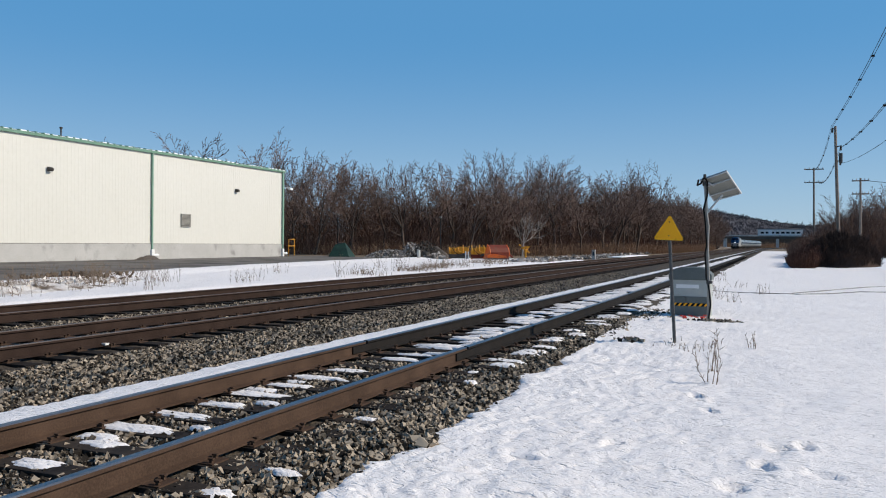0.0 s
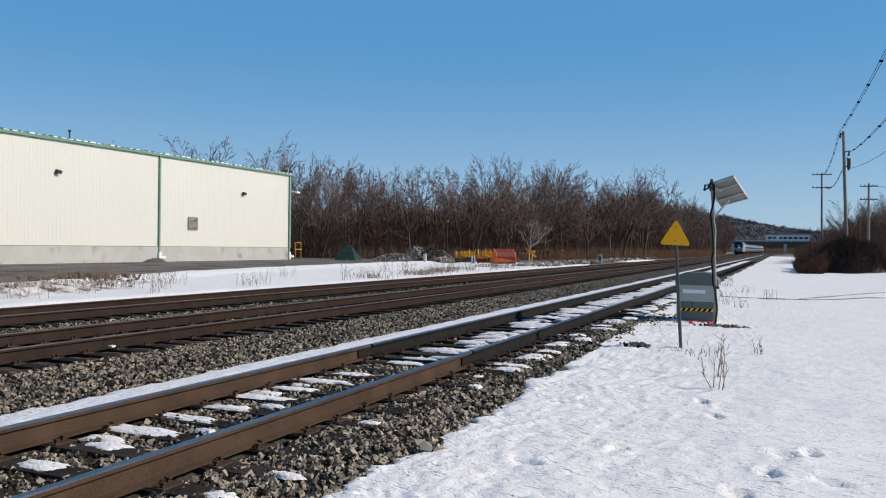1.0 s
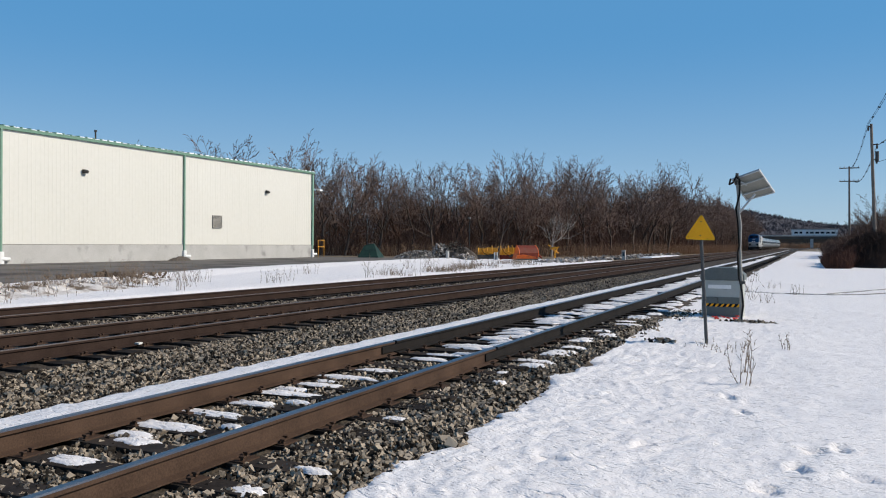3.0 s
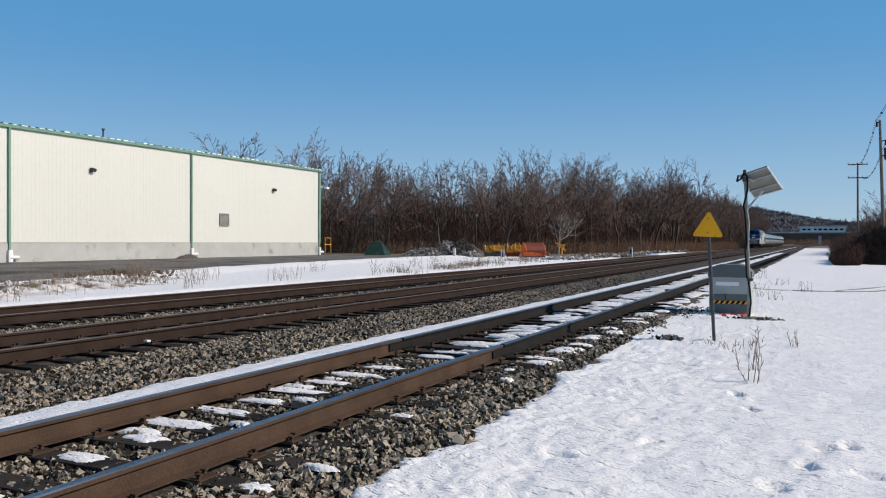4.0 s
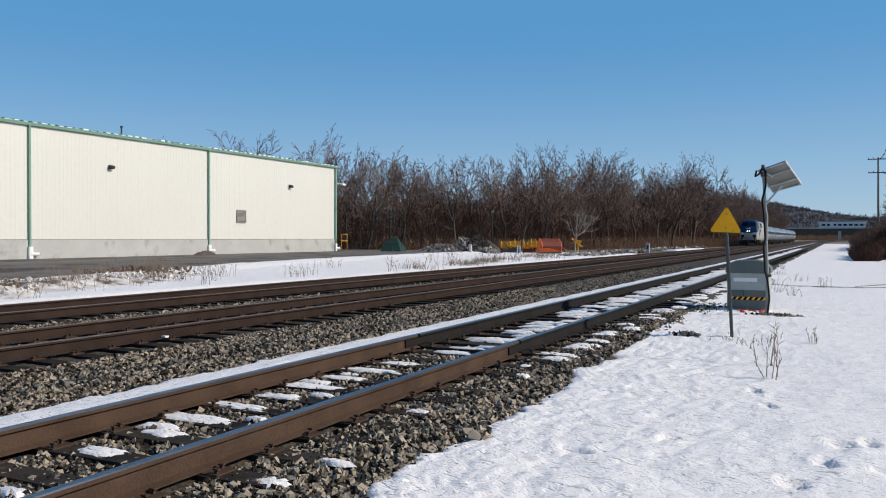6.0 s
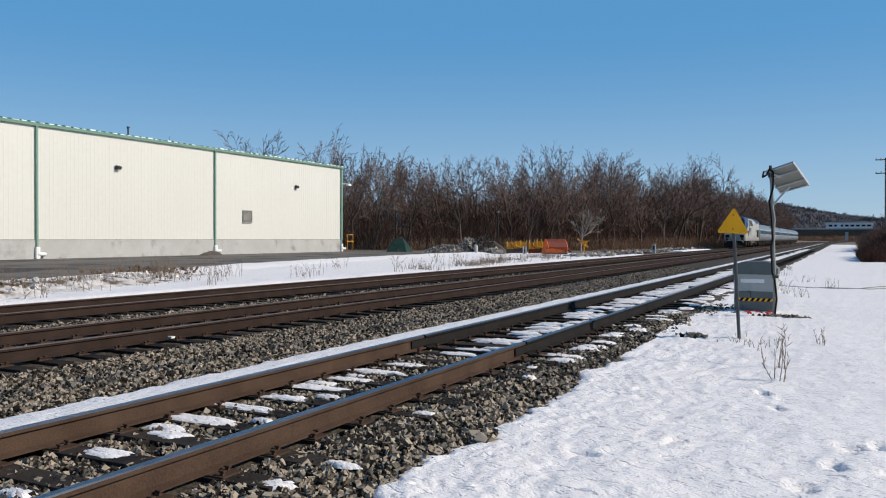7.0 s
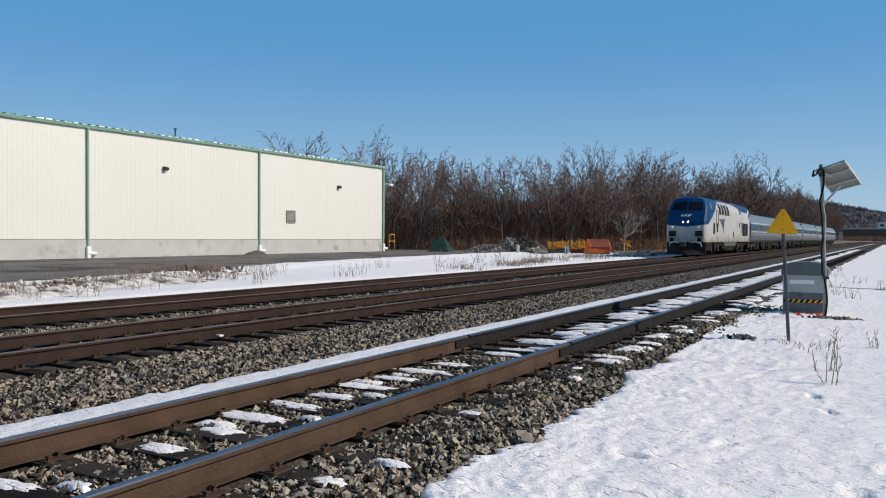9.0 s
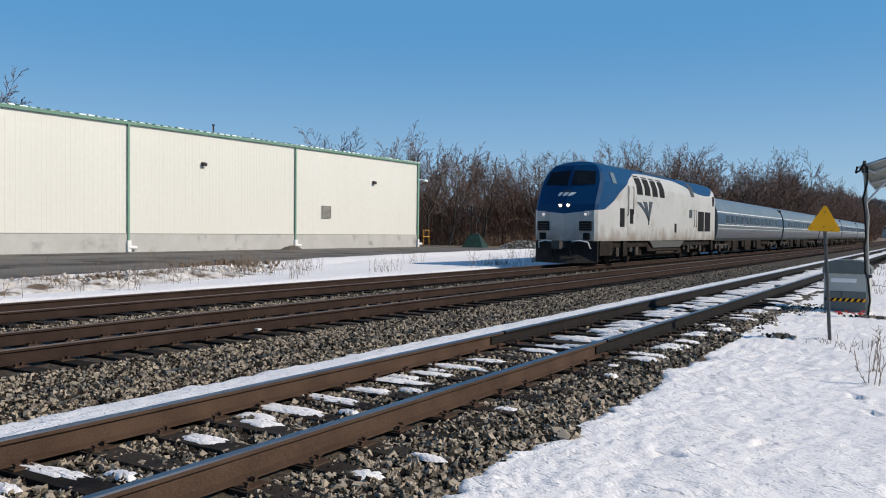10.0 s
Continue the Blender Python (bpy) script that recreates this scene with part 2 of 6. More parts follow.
def loco_paint():
    """Silver and blue livery: blue lies above a line that climbs over the cab side and dips again near the rear."""
    m = surface("locomotive_paint", (0.37, 0.37, 0.36), (0.455, 0.455, 0.44), 0.5, 0.5, 9, 0.04, stain=(0.30, 0.27, 0.23), stain_scale=0.9, stain_cut=(0.55, 0.78), spec=0.15)
    nt = m.node_tree
    n, l = nt.nodes, nt.links
    b = n["Principled BSDF"]
    tc, sep = n.new("ShaderNodeTexCoord"), n.new("ShaderNodeSeparateXYZ")
    l.new(tc.outputs["Object"], sep.inputs[0])
    div = n.new("ShaderNodeMath")
    div.operation, div.inputs[1].default_value = "DIVIDE", 21.0
    l.new(sep.outputs[1], div.inputs[0])
    ramp = n.new("ShaderNodeValToRGB")
    ramp.color_ramp.interpolation = "CARDINAL"
    stops = [(0.0, 2.25), (0.05, 2.38), (0.115, 2.95), (0.185, 3.62), (0.25, 4.16), (0.5, 4.24), (0.62, 4.14), (0.74, 3.74), (0.93, 3.66), (1.0, 4.2)]
    el = ramp.color_ramp.elements
    while len(el) < len(stops):
        el.new(0.5)
    for e, (p, v) in zip(el, stops):
        e.position, e.color = p, (v / 5, v / 5, v / 5, 1)
    l.new(div.outputs[0], ramp.inputs[0])
    ab = n.new("ShaderNodeMath")
    ab.operation = "ABSOLUTE"
    l.new(sep.outputs[0], ab.inputs[0])
    vee = n.new("ShaderNodeMath")
    vee.operation, vee.inputs[1].default_value = "MULTIPLY", 0.022
    l.new(ab.outputs[0], vee.inputs[0])
    th = n.new("ShaderNodeMath")
    th.operation = "ADD"
    l.new(ramp.outputs[0], th.inputs[0])
    l.new(vee.outputs[0], th.inputs[1])
    z5 = n.new("ShaderNodeMath")
    z5.operation, z5.inputs[1].default_value = "DIVIDE", 5.0
    l.new(sep.outputs[2], z5.inputs[0])
    gt = n.new("ShaderNodeMath")
    gt.operation = "GREATER_THAN"
    l.new(z5.outputs[0], gt.inputs[0])
    l.new(th.outputs[0], gt.inputs[1])
    mx = n.new("ShaderNodeMix")
    mx.data_type = "RGBA"
    l.new(gt.outputs[0], mx.inputs[0])
    l.new(b.inputs["Base Color"].links[0].from_socket, mx.inputs[6])
    mx.inputs[7].default_value = (0.002, 0.044, 0.122, 1)
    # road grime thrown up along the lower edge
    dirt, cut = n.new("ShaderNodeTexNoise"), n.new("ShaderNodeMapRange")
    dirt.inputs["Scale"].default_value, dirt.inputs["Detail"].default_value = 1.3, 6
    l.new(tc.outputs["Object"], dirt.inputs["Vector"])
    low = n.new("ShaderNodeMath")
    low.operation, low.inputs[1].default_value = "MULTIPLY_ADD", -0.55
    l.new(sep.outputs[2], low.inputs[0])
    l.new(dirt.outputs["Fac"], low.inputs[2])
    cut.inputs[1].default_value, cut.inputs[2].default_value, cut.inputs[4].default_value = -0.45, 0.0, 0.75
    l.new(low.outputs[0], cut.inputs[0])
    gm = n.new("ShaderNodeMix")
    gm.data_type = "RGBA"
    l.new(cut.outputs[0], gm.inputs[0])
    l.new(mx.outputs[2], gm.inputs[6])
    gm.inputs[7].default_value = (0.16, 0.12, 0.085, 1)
    l.new(gm.outputs[2], b.inputs["Base Color"])
    return m


LOCO = loco_paint()

# ---- building blocks ----
def empty(name, m=None, **tags):
    ob = new(name)
    if m is not None:
        ob.matrix_basis = m
    return tagged(ob, **tags)


def as_mesh(name, bm, *mats):
    me = bpy.data.meshes.new(name)
    bm.to_mesh(me)
    bm.free()
    for m in mats:
        me.materials.append(m)
    return me


def part(name, bm, material, parent, label=""):
    """Links a bmesh (or a mesh) as one mesh object under a thing or part."""
    me = bm if isinstance(bm, bpy.types.Mesh) else as_mesh(name, bm, *(material if isinstance(material, (list, tuple)) else (material,)))
    ob = new(name, me)
    ob.parent = parent
    return tagged(ob, label=label)


def top(name, bm, material, m=None, **tags):
    ob = new(name, bm if isinstance(bm, bpy.types.Mesh) else as_mesh(name, bm, *(material if isinstance(material, (list, tuple)) else (material,))))
    if m is not None:
        ob.matrix_basis = m
    return tagged(ob, **tags)


def raw(name, verts, faces, material, smooth=False):
    me = bpy.data.meshes.new(name)
    verts = np.asarray(verts, dtype=np.float32)
    if isinstance(faces, np.ndarray):
        k = faces.shape[1]
        me.vertices.add(len(verts))
        me.vertices.foreach_set("co", verts.ravel())
        me.loops.add(faces.size)
        me.loops.foreach_set("vertex_index", faces.astype(np.int32).ravel())
        me.polygons.add(len(faces))
        me.polygons.foreach_set("loop_start", np.arange(0, faces.size, k, dtype=np.int32))
        me.update(calc_edges=True)
    else:
        me.from_pydata([tuple(map(float, v)) for v in verts], [], faces)
    me.validate()
    me.polygons.foreach_set("use_smooth", [smooth] * len(me.polygons))
    for m in material if isinstance(material, (list, tuple)) else (material,):
        me.materials.append(m)
    return me


def box(bm, x0, y0, z0, x1, y1, z1, bevel=0.0, m=None, mat=0):
    r = bmesh.ops.create_cube(bm, size=1)
    vs = r["verts"]
    bmesh.ops.scale(bm, vec=(x1 - x0, y1 - y0, z1 - z0), verts=vs)
    bmesh.ops.translate(bm, vec=((x0 + x1) / 2, (y0 + y1) / 2, (z0 + z1) / 2), verts=vs)
    if m is not None:
        bmesh.ops.transform(bm, matrix=m, verts=vs)
    fs = {f for v in vs for f in v.link_faces}
    for f in fs:
        f.material_index = mat
    if bevel:
        es = {e for v in vs for e in v.link_edges}
        bmesh.ops.bevel(bm, geom=list(es), offset=bevel, segments=2, affect="EDGES", profile=0.7)
    return bm


def boxes(*specs, bevel=0.0):
    bm = bmesh.new()
    for s in specs:
        box(bm, *s, bevel=bevel)
    return bm


def rod(bm, a, b, r0, r1=None, sides=8, caps=True):
    a, b = Vector(a), Vector(b)
    d = b - a
    m = Matrix.Translation((a + b) / 2) @ d.to_track_quat("Z", "Y").to_matrix().to_4x4()
    bmesh.ops.create_cone(bm, cap_ends=caps, segments=sides, radius1=r0, radius2=r0 if r1 is None else r1, depth=d.length, matrix=m)
    return bm


def polyrod(points, r, sides=8, bm=None):
    bm = bm or bmesh.new()
    for a, b in zip(points, points[1:]):
        rod(bm, a, b, r, sides=sides)
    return bm


def prism(points, y0, y1, bm=None):
    """Extrudes an x, z outline from y0 to y1."""
    bm = bm or bmesh.new()
    a = [bm.verts.new((x, y0, z)) for x, z in points]
    b = [bm.verts.new((x, y1, z)) for x, z in points]
    n = len(points)
    bm.faces.new(a)
    bm.faces.new(b[::-1])
    for i in range(n):
        bm.faces.new((a[i], b[i], b[(i + 1) % n], a[(i + 1) % n]))
    bmesh.ops.recalc_face_normals(bm, faces=bm.faces)
    return bm


def nz(x, y, s, seed=0.0):
    return noise.noise((x * s + seed, y * s - seed, seed * 1.7))


def bend(y):
    """The line curves gently to the right far ahead."""
    return 0.00025 * max(0.0, y - 330) ** 2


def sticks(n_list, sides=3):
    """Joins tapered sticks (a, b, r0, r1) into arrays of vertices and quads."""
    A = np.array([s[0] for s in n_list], float)
    B = np.array([s[1] for s in n_list], float)
    r0 = np.array([s[2] for s in n_list])[:, None]
    r1 = np.array([s[3] for s in n_list])[:, None]
    d = B - A
    d /= np.linalg.norm(d, axis=1)[:, None] + 1e-9
    ref = np.where(np.abs(d[:, 2:3]) > 0.9, [[1.0, 0, 0]], [[0, 0, 1.0]])
    u = np.cross(d, ref)
    u /= np.linalg.norm(u, axis=1)[:, None] + 1e-9
    w = np.cross(d, u)
    ring = []
    for k in range(sides):
        a = 2 * math.pi * k / sides
        ring.append(math.cos(a) * u + math.sin(a) * w)
    V = np.stack([A + r0 * q for q in ring] + [B + r1 * q for q in ring], axis=1).reshape(-1, 3)
    base = np.arange(len(A))[:, None] * 2 * sides
    F = np.concatenate([base + np.array([[k, (k + 1) % sides, sides + (k + 1) % sides, sides + k]]) for k in range(sides)])
    return V, F


def rocks(P, size, flat=0.75):
    """Angular stones, each of its own island, at points P (n, 3)."""
    rng = np.random.default_rng(3)
    n = len(P)
    cube = np.array([[-1, -1, -1], [1, -1, -1], [1, 1, -1], [-1, 1, -1], [-1, -1, 1], [1, -1, 1], [1, 1, 1], [-1, 1, 1]], float)
    V = np.repeat(cube[None], n, 0)
    taper, slide, wedge = rng.uniform(-0.8, -0.1, (n, 1, 2)), rng.uniform(-0.55, 0.55, (n, 1, 2)), rng.uniform(-0.55, 0.55, (n, 1))
    up = (V[:, :, 2:3] + 1) / 2
    V[:, :, 2] *= 1 + wedge * V[:, :, 0]          # wedge-shaped, with flat broken faces
    V[:, :, :2] = V[:, :, :2] * (1 + up * taper) + up * slide
    V += rng.uniform(-0.07, 0.07, (n, 8, 3))
    V *= (np.asarray(size).reshape(-1, 1, 1) * rng.uniform(0.4, 1.6, (n, 1, 3))) * np.array([1, 1, flat])
    q = rng.normal(size=(n, 4))
    q /= np.linalg.norm(q, axis=1)[:, None]
    w, x, y, z = q.T
    R = np.stack([np.stack([1 - 2 * (y * y + z * z), 2 * (x * y - z * w), 2 * (x * z + y * w)], -1),
                  np.stack([2 * (x * y + z * w), 1 - 2 * (x * x + z * z), 2 * (y * z - x * w)], -1),
                  np.stack([2 * (x * z - y * w), 2 * (y * z + x * w), 1 - 2 * (x * x + y * y)], -1)], 1)
    V = np.einsum("nij,nkj->nki", R, V) + np.asarray(P)[:, None, :]
    f = np.array([[0, 3, 2, 1], [4, 5, 6, 7], [0, 1, 5, 4], [1, 2, 6, 5], [2, 3, 7, 6], [3, 0, 4, 7]])
    F = (np.arange(n)[:, None, None] * 8 + f[None]).reshape(-1, 4)
    return V.reshape(-1, 3), F


def sheet(xs_of_row, ys, z_of, material, name, smooth=True):
    """A surface of rows along y, each with its own x values."""
    V, nr, nc = [], len(ys), len(xs_of_row(ys[0]))
    for y in ys:
        for x in xs_of_row(y):
            V.append((x, y, z_of(x, y)))
    i = np.arange(nr - 1)[:, None] * nc + np.arange(nc - 1)[None]
    F = np.stack([i, i + 1, i + nc + 1, i + nc], -1).reshape(-1, 4)
    return raw(name, V, F, material, smooth)


# ---- ground ----
def graded(lo, hi, near, step, grow=1.35):
    out, s = [0.0], step
    while out[-1] < hi - lo:
        out.append(out[-1] + s)
        if out[-1] > near - lo:
            s *= grow
    return [lo + v for v in out]


def ground_z(x, y):
    z = -0.12
    if x < -15:
        z = -0.12 + 0.17 * min(1, (-15 - x) / 1.5)
    if x < -60 or (y > 100 and x < -19):
        z += min(4.5, 0.028 * max(0.0, min(-x - 19, 200)) * min(1, max(0, (y - 70) / 60)))
    if x > 9:
        z += 0.02 * min(60, x - 9)
    return z


gx = [-v for v in graded(20, 3500, 120, 4.0)][::-1] + list(np.arange(-19, 14, 1.5)) + graded(14, 3500, 60, 4.0)
gy = [-v for v in graded(10, 800, 30, 6.0)][::-1] + graded(-8, 3800, 220, 4.0)
tagged(new("ground", sheet(lambda y: gx, gy, ground_z, EARTH, "ground")), label="winter earth with patches of old snow", category="ground", kind="structure")


def snow_edge(y):
    e = -2.82 + 0.16 * nz(0, y, 0.9, 3) + 0.12 * nz(0, y, 3.1, 5) + 0.07 * nz(0, y, 9.0, 8) + 0.04 * nz(0, y, 23.0, 9)
    return e - 0.42 * min(1, max(0, (y - 10) / 8)) - 0.25 * min(1, max(0, (y - 30) / 30))


PRINTS = [(-0.05, 6.35, 0.5), (-0.25, 5.75, 0.6), (0.35, 5.45, 0.9), (0.05, 6.95, 0.8), (-0.55, 8.3, 0.4), (0.25, 7.1, 0.1), (0.35, 6.3, 1.2), (-0.75, 9.1, 0.3), (-1.2, 6.6, 0.4), (-1.75, 5.9, 1.3)]


def snow_z(x, y):
    e = snow_edge(y)
    z = 0.03 * nz(x, y, 0.5, 1) + 0.016 * nz(x, y, 2.1, 2)
    rough = min(1, max(0.25, (0.9 - x) / 2.2))
    if y < 40:
        a, b = 0.85 * x + 0.53 * y, 0.85 * y - 0.53 * x          # wind and boots have drawn the crust out slantwise
        crust = max(0.0, nz(a * 0.45, b, 9.0, 6)) - 0.8 * max(0.0, nz(a * 0.4, b, 13.0, 11) - 0.12)
        z += rough * (0.012 * nz(x, y * 0.8, 4.2, 4) + 0.032 * crust + 0.022 * nz(a * 0.6, b, 21, 7))
        for px, py, a in PRINTS:
            dx, dy = x - px, y - py
            if abs(dx) < 0.35 and abs(dy) < 0.4:
                c, s = math.cos(a), math.sin(a)
                u, v = (dx * c + dy * s) / 0.06, (-dx * s + dy * c) / 0.12
                q = u * u + v * v
                z += -0.055 * math.exp(-q * q) + 0.016 * math.exp(-((math.sqrt(q) - 1.5) ** 2) * 5)
    t = min(1, (x - e) / 0.22)
    z -= 0.10 * (1 - t) ** 2
    if x > 5:
        z += 0.03 * (x - 5)
    return z


sy = list(np.r_[-30:-6:30j, -5.95:2.65:0.05]) + [2.7 * (260 / 2.7) ** (i / 420) for i in range(421)]
su = np.linspace(0, 1, 230) ** 1.25
tagged(new("snow_field", sheet(lambda y: snow_edge(y) + (7.0 - snow_edge(y)) * su, sy, snow_z, SNOW, "snow_field")),
       label="trampled crusted white snow beside the ballast", category="snow", kind="structure")
sx2 = list(np.linspace(7.0, 30, 24)) + [40, 60, 100, 160]
tagged(new("snow_bank", sheet(lambda y: sx2, sy[::6], lambda x, y: snow_z(x, y) if x == 7.0 else snow_z(x, y) - 0.01 * min(1, x - 7), SNOW_SOFT, "snow_bank")),
       label="smooth open snow rising away from the track", category="snow", kind="structure")


def bed_z(x):
    pts = [(-17.3, -0.13), (-16.2, 0.02), (-15.5, 0.02), (-8.75, 0.02), (-8.2, 0.03), (-6.9, 0.02), (-6.1, 0.02), (-3.1, 0.025), (-2.75, -0.02), (-2.2, -0.16)]
    return float(np.interp(x, [p[0] for p in pts], [p[1] for p in pts]))


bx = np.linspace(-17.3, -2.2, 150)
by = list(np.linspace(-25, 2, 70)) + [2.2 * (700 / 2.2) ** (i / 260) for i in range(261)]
tagged(new("ballast_bed", sheet(lambda y: bx + bend(y), by, lambda x, y: bed_z(x - bend(y)) + (0.02 * nz(x, y, 6, 2) if y < 40 else 0), BALLAST_SHADED, "ballast_bed")),
       label="crushed stone ballast under three tracks, darkened by painted gap shade", category="ballast", kind="structure")

TRACKS = [-4.53, -9.87, -14.02]
HALF = 0.7525


def scatter():
    rng = np.random.default_rng(11)
    zones = [(-3.62, -2.55, 1.6, 9.0, 1500), (-3.62, -2.75, 9.0, 18, 650), (-5.15, -3.92, 2.0, 9.6, 900), (-5.15, -3.92, 9.6, 16, 60),
             (-8.5, -6.4, 2.6, 12.0, 760), (-8.5, -6.4, 12.0, 24, 340), (-8.4, -6.4, 24, 45, 60), (-10.5, -9.25, 5, 16, 300), (-12.9, -10.8, 6, 18, 280),
             (-12.9, -10.8, 18, 35, 60), (-14.6, -13.4, 8, 26, 90),
             (-3.62, -2.55, -6, 1.6, 120), (-5.15, -3.92, -6, 2.0, 100), (-8.75, -6.4, -5, 2.6, 70)]
    out = []
    for x0, x1, y0, y1, dens in zones:
        n = int((x1 - x0) * (y1 - y0) * dens)
        p = np.stack([rng.uniform(x0, x1, n), rng.uniform(y0, y1, n)], 1)
        out += [(x, y, bed_z(x) + rng.uniform(-0.016, 0.026)) for x, y in p if x < snow_edge(y) + 0.25]
    return np.array(out)


stones = scatter()
V, F = rocks(stones, np.random.default_rng(5).uniform(0.009, 0.0215, len(stones)))
tagged(new("ballast_stones", raw("ballast_stones", V, F, STONE)), label="loose angular grey and tan ballast stones", category="gravel", kind="stuff")

# dark stone heaps that break through the snow near the equipment case
def stone_patch(x, y, w, d, n, label):
    rng = np.random.default_rng(int(abs(x * 100)) + 1)
    p = np.stack([x + rng.normal(0, w / 2.4, n), y + rng.normal(0, d / 2.4, n), rng.uniform(-0.015, 0.015, n)], 1)
    v, f = rocks(p, rng.uniform(0.012, 0.030, n))
    tagged(new("stone_patch", raw("stone_patch", v, f, STONE)), label=label, category="gravel", kind="stuff")


stone_patch(-2.22, 13.95, 0.22, 0.4, 110, "small dark patch of stones showing through snow")
stone_patch(-2.6, 6.05, 0.10, 0.2, 60, "few stones lying on the snow edge")
stone_patch(-2.75, 19.6, 0.5, 1.5, 420, "dark stones beside the equipment case")
stone_patch(-2.95, 15.5, 0.4, 1.6, 300, "dark stones in thin snow beside the rail")
stone_patch(-1.1, 18.2, 0.5, 0.25, 200, "dark stones round the post foot")

# ---- tracks ----
RAIL = [(-0.07, 0.07), (-0.07, 0.082), (-0.012, 0.095), (-0.010, 0.205), (-0.036, 0.215), (-0.036, 0.240), (-0.028, 0.25),
        (0.028, 0.25), (0.036, 0.240), (0.036, 0.215), (0.010, 0.205), (0.012, 0.095), (0.07, 0.082), (0.07, 0.07)]


def rail_mesh(cx, ys, side, head):
    n = len(RAIL)
    V = [(cx + bend(y) + x, y, z) for y in ys for x, z in RAIL]
    F = []
    for r in range(len(ys) - 1):
        for k in range(n):
            F.append((r * n + k, r * n + (k + 1) % n, (r + 1) * n + (k + 1) % n, (r + 1) * n + k))
    F += [tuple(range(n))[::-1], tuple(range((len(ys) - 1) * n, len(ys) * n))]
    me = raw("rail", V, F, (side, head))
    for r in range(len(ys) - 1):
        for k in (5, 6, 7):
            me.polygons[r * n + k].material_index = 1
    return me


far_ys = [10.06, 30, 60, 120, 200, 330] + list(range(350, 701, 25))
tie_me = as_mesh("tie", box(bmesh.new(), -1.3, -0.115, -0.1, 1.3, 0.115, 0.06, bevel=0.012), TIE)
plate_me = as_mesh("tie_plate", boxes((-0.17, -0.095, 0.058, 0.17, 0.095, 0.071), bevel=0.003), RUST)
spike_bm = bmesh.new()
box(spike_bm, -0.012, -0.012, 0.06, 0.012, 0.012, 0.095)
box(spike_bm, -0.022, -0.016, 0.092, 0.022, 0.016, 0.105, bevel=0.004)
spike_me = as_mesh("spike", spike_bm, RUST)
for k, c in enumerate(TRACKS):
    label = ["idle siding track with rusty rails and snow between the ties", "main track with brown rusted rails on dark ties", "main track that carries the passenger train"][k]
    track = empty("railway_track", label=label, category="track", group="three parallel tracks", kind="structure")
    for s in (HALF, -HALF):
        if k == 0:
            part("rail", rail_mesh(c + s, [-20, 10.0], RUST, STEEL), None, track, "rusty brown rail with a polished head")
            part("rail", rail_mesh(c + s, far_ys, TAR, STEEL), None, track, "blackened rail with a worn head")
            bm = bmesh.new()
            for e in (-0.022, 0.022):
                box(bm, c + s + e - 0.010, 9.65, 0.105, c + s + e + 0.010, 10.4, 0.2, bevel=0.004)
            part("joint_bar", bm, TAR, track, "dark bolted joint bar")
        else:
            part("rail", rail_mesh(c + s, [-20] + far_ys, RUST_DARK, STEEL_DULL), None, track)
    i, y = 0, 1.3
    far = bmesh.new()
    while y < 300:
        y += 0.56 if y < 60 else 0.9
        jit = random.uniform(-0.03, 0.03)
        if y < 55:
            t = part("tie", tie_me, None, track)
            t.location = (c + random.uniform(-0.04, 0.04), y, random.uniform(-0.012, 0.004))
            t.rotation_euler = (0, 0, radians(random.uniform(-1.2, 1.2)))
            if (k == 0 and y < 14) or (k == 1 and y < 16):
                for s in (HALF, -HALF):
                    p = part("tie_plate", plate_me, None, t)
                    p.location = (s, 0, 0)
                    for u, v in ((0.085, 0.05), (-0.085, -0.05), (0.135, -0.06)):
                        q = part("spike", spike_me, None, p)
                        q.location = (u, v, 0)
        elif y < 120:
            x = c + bend(y)
            box(far, x - 1.3, y - 0.12, 0.0, x + 1.3, y + 0.12, 0.058)
    back = random.Random(40 + k)
    y = 1.3
    while y > -14:
        t = part("tie", tie_me, None, track)
        t.location = (c + back.uniform(-0.04, 0.04), y, back.uniform(-0.012, 0.004))
        t.rotation_euler = (0, 0, radians(back.uniform(-1.2, 1.2)))
        for s in (HALF, -HALF):
            if y > -6:
                p = part("tie_plate", plate_me, None, t)
                p.location = (s, 0, 0)
        y -= 0.56
    ob = part("tie_row", far, TIE, track, "far run of dark ties")
    tagged(ob, kind="stuff")


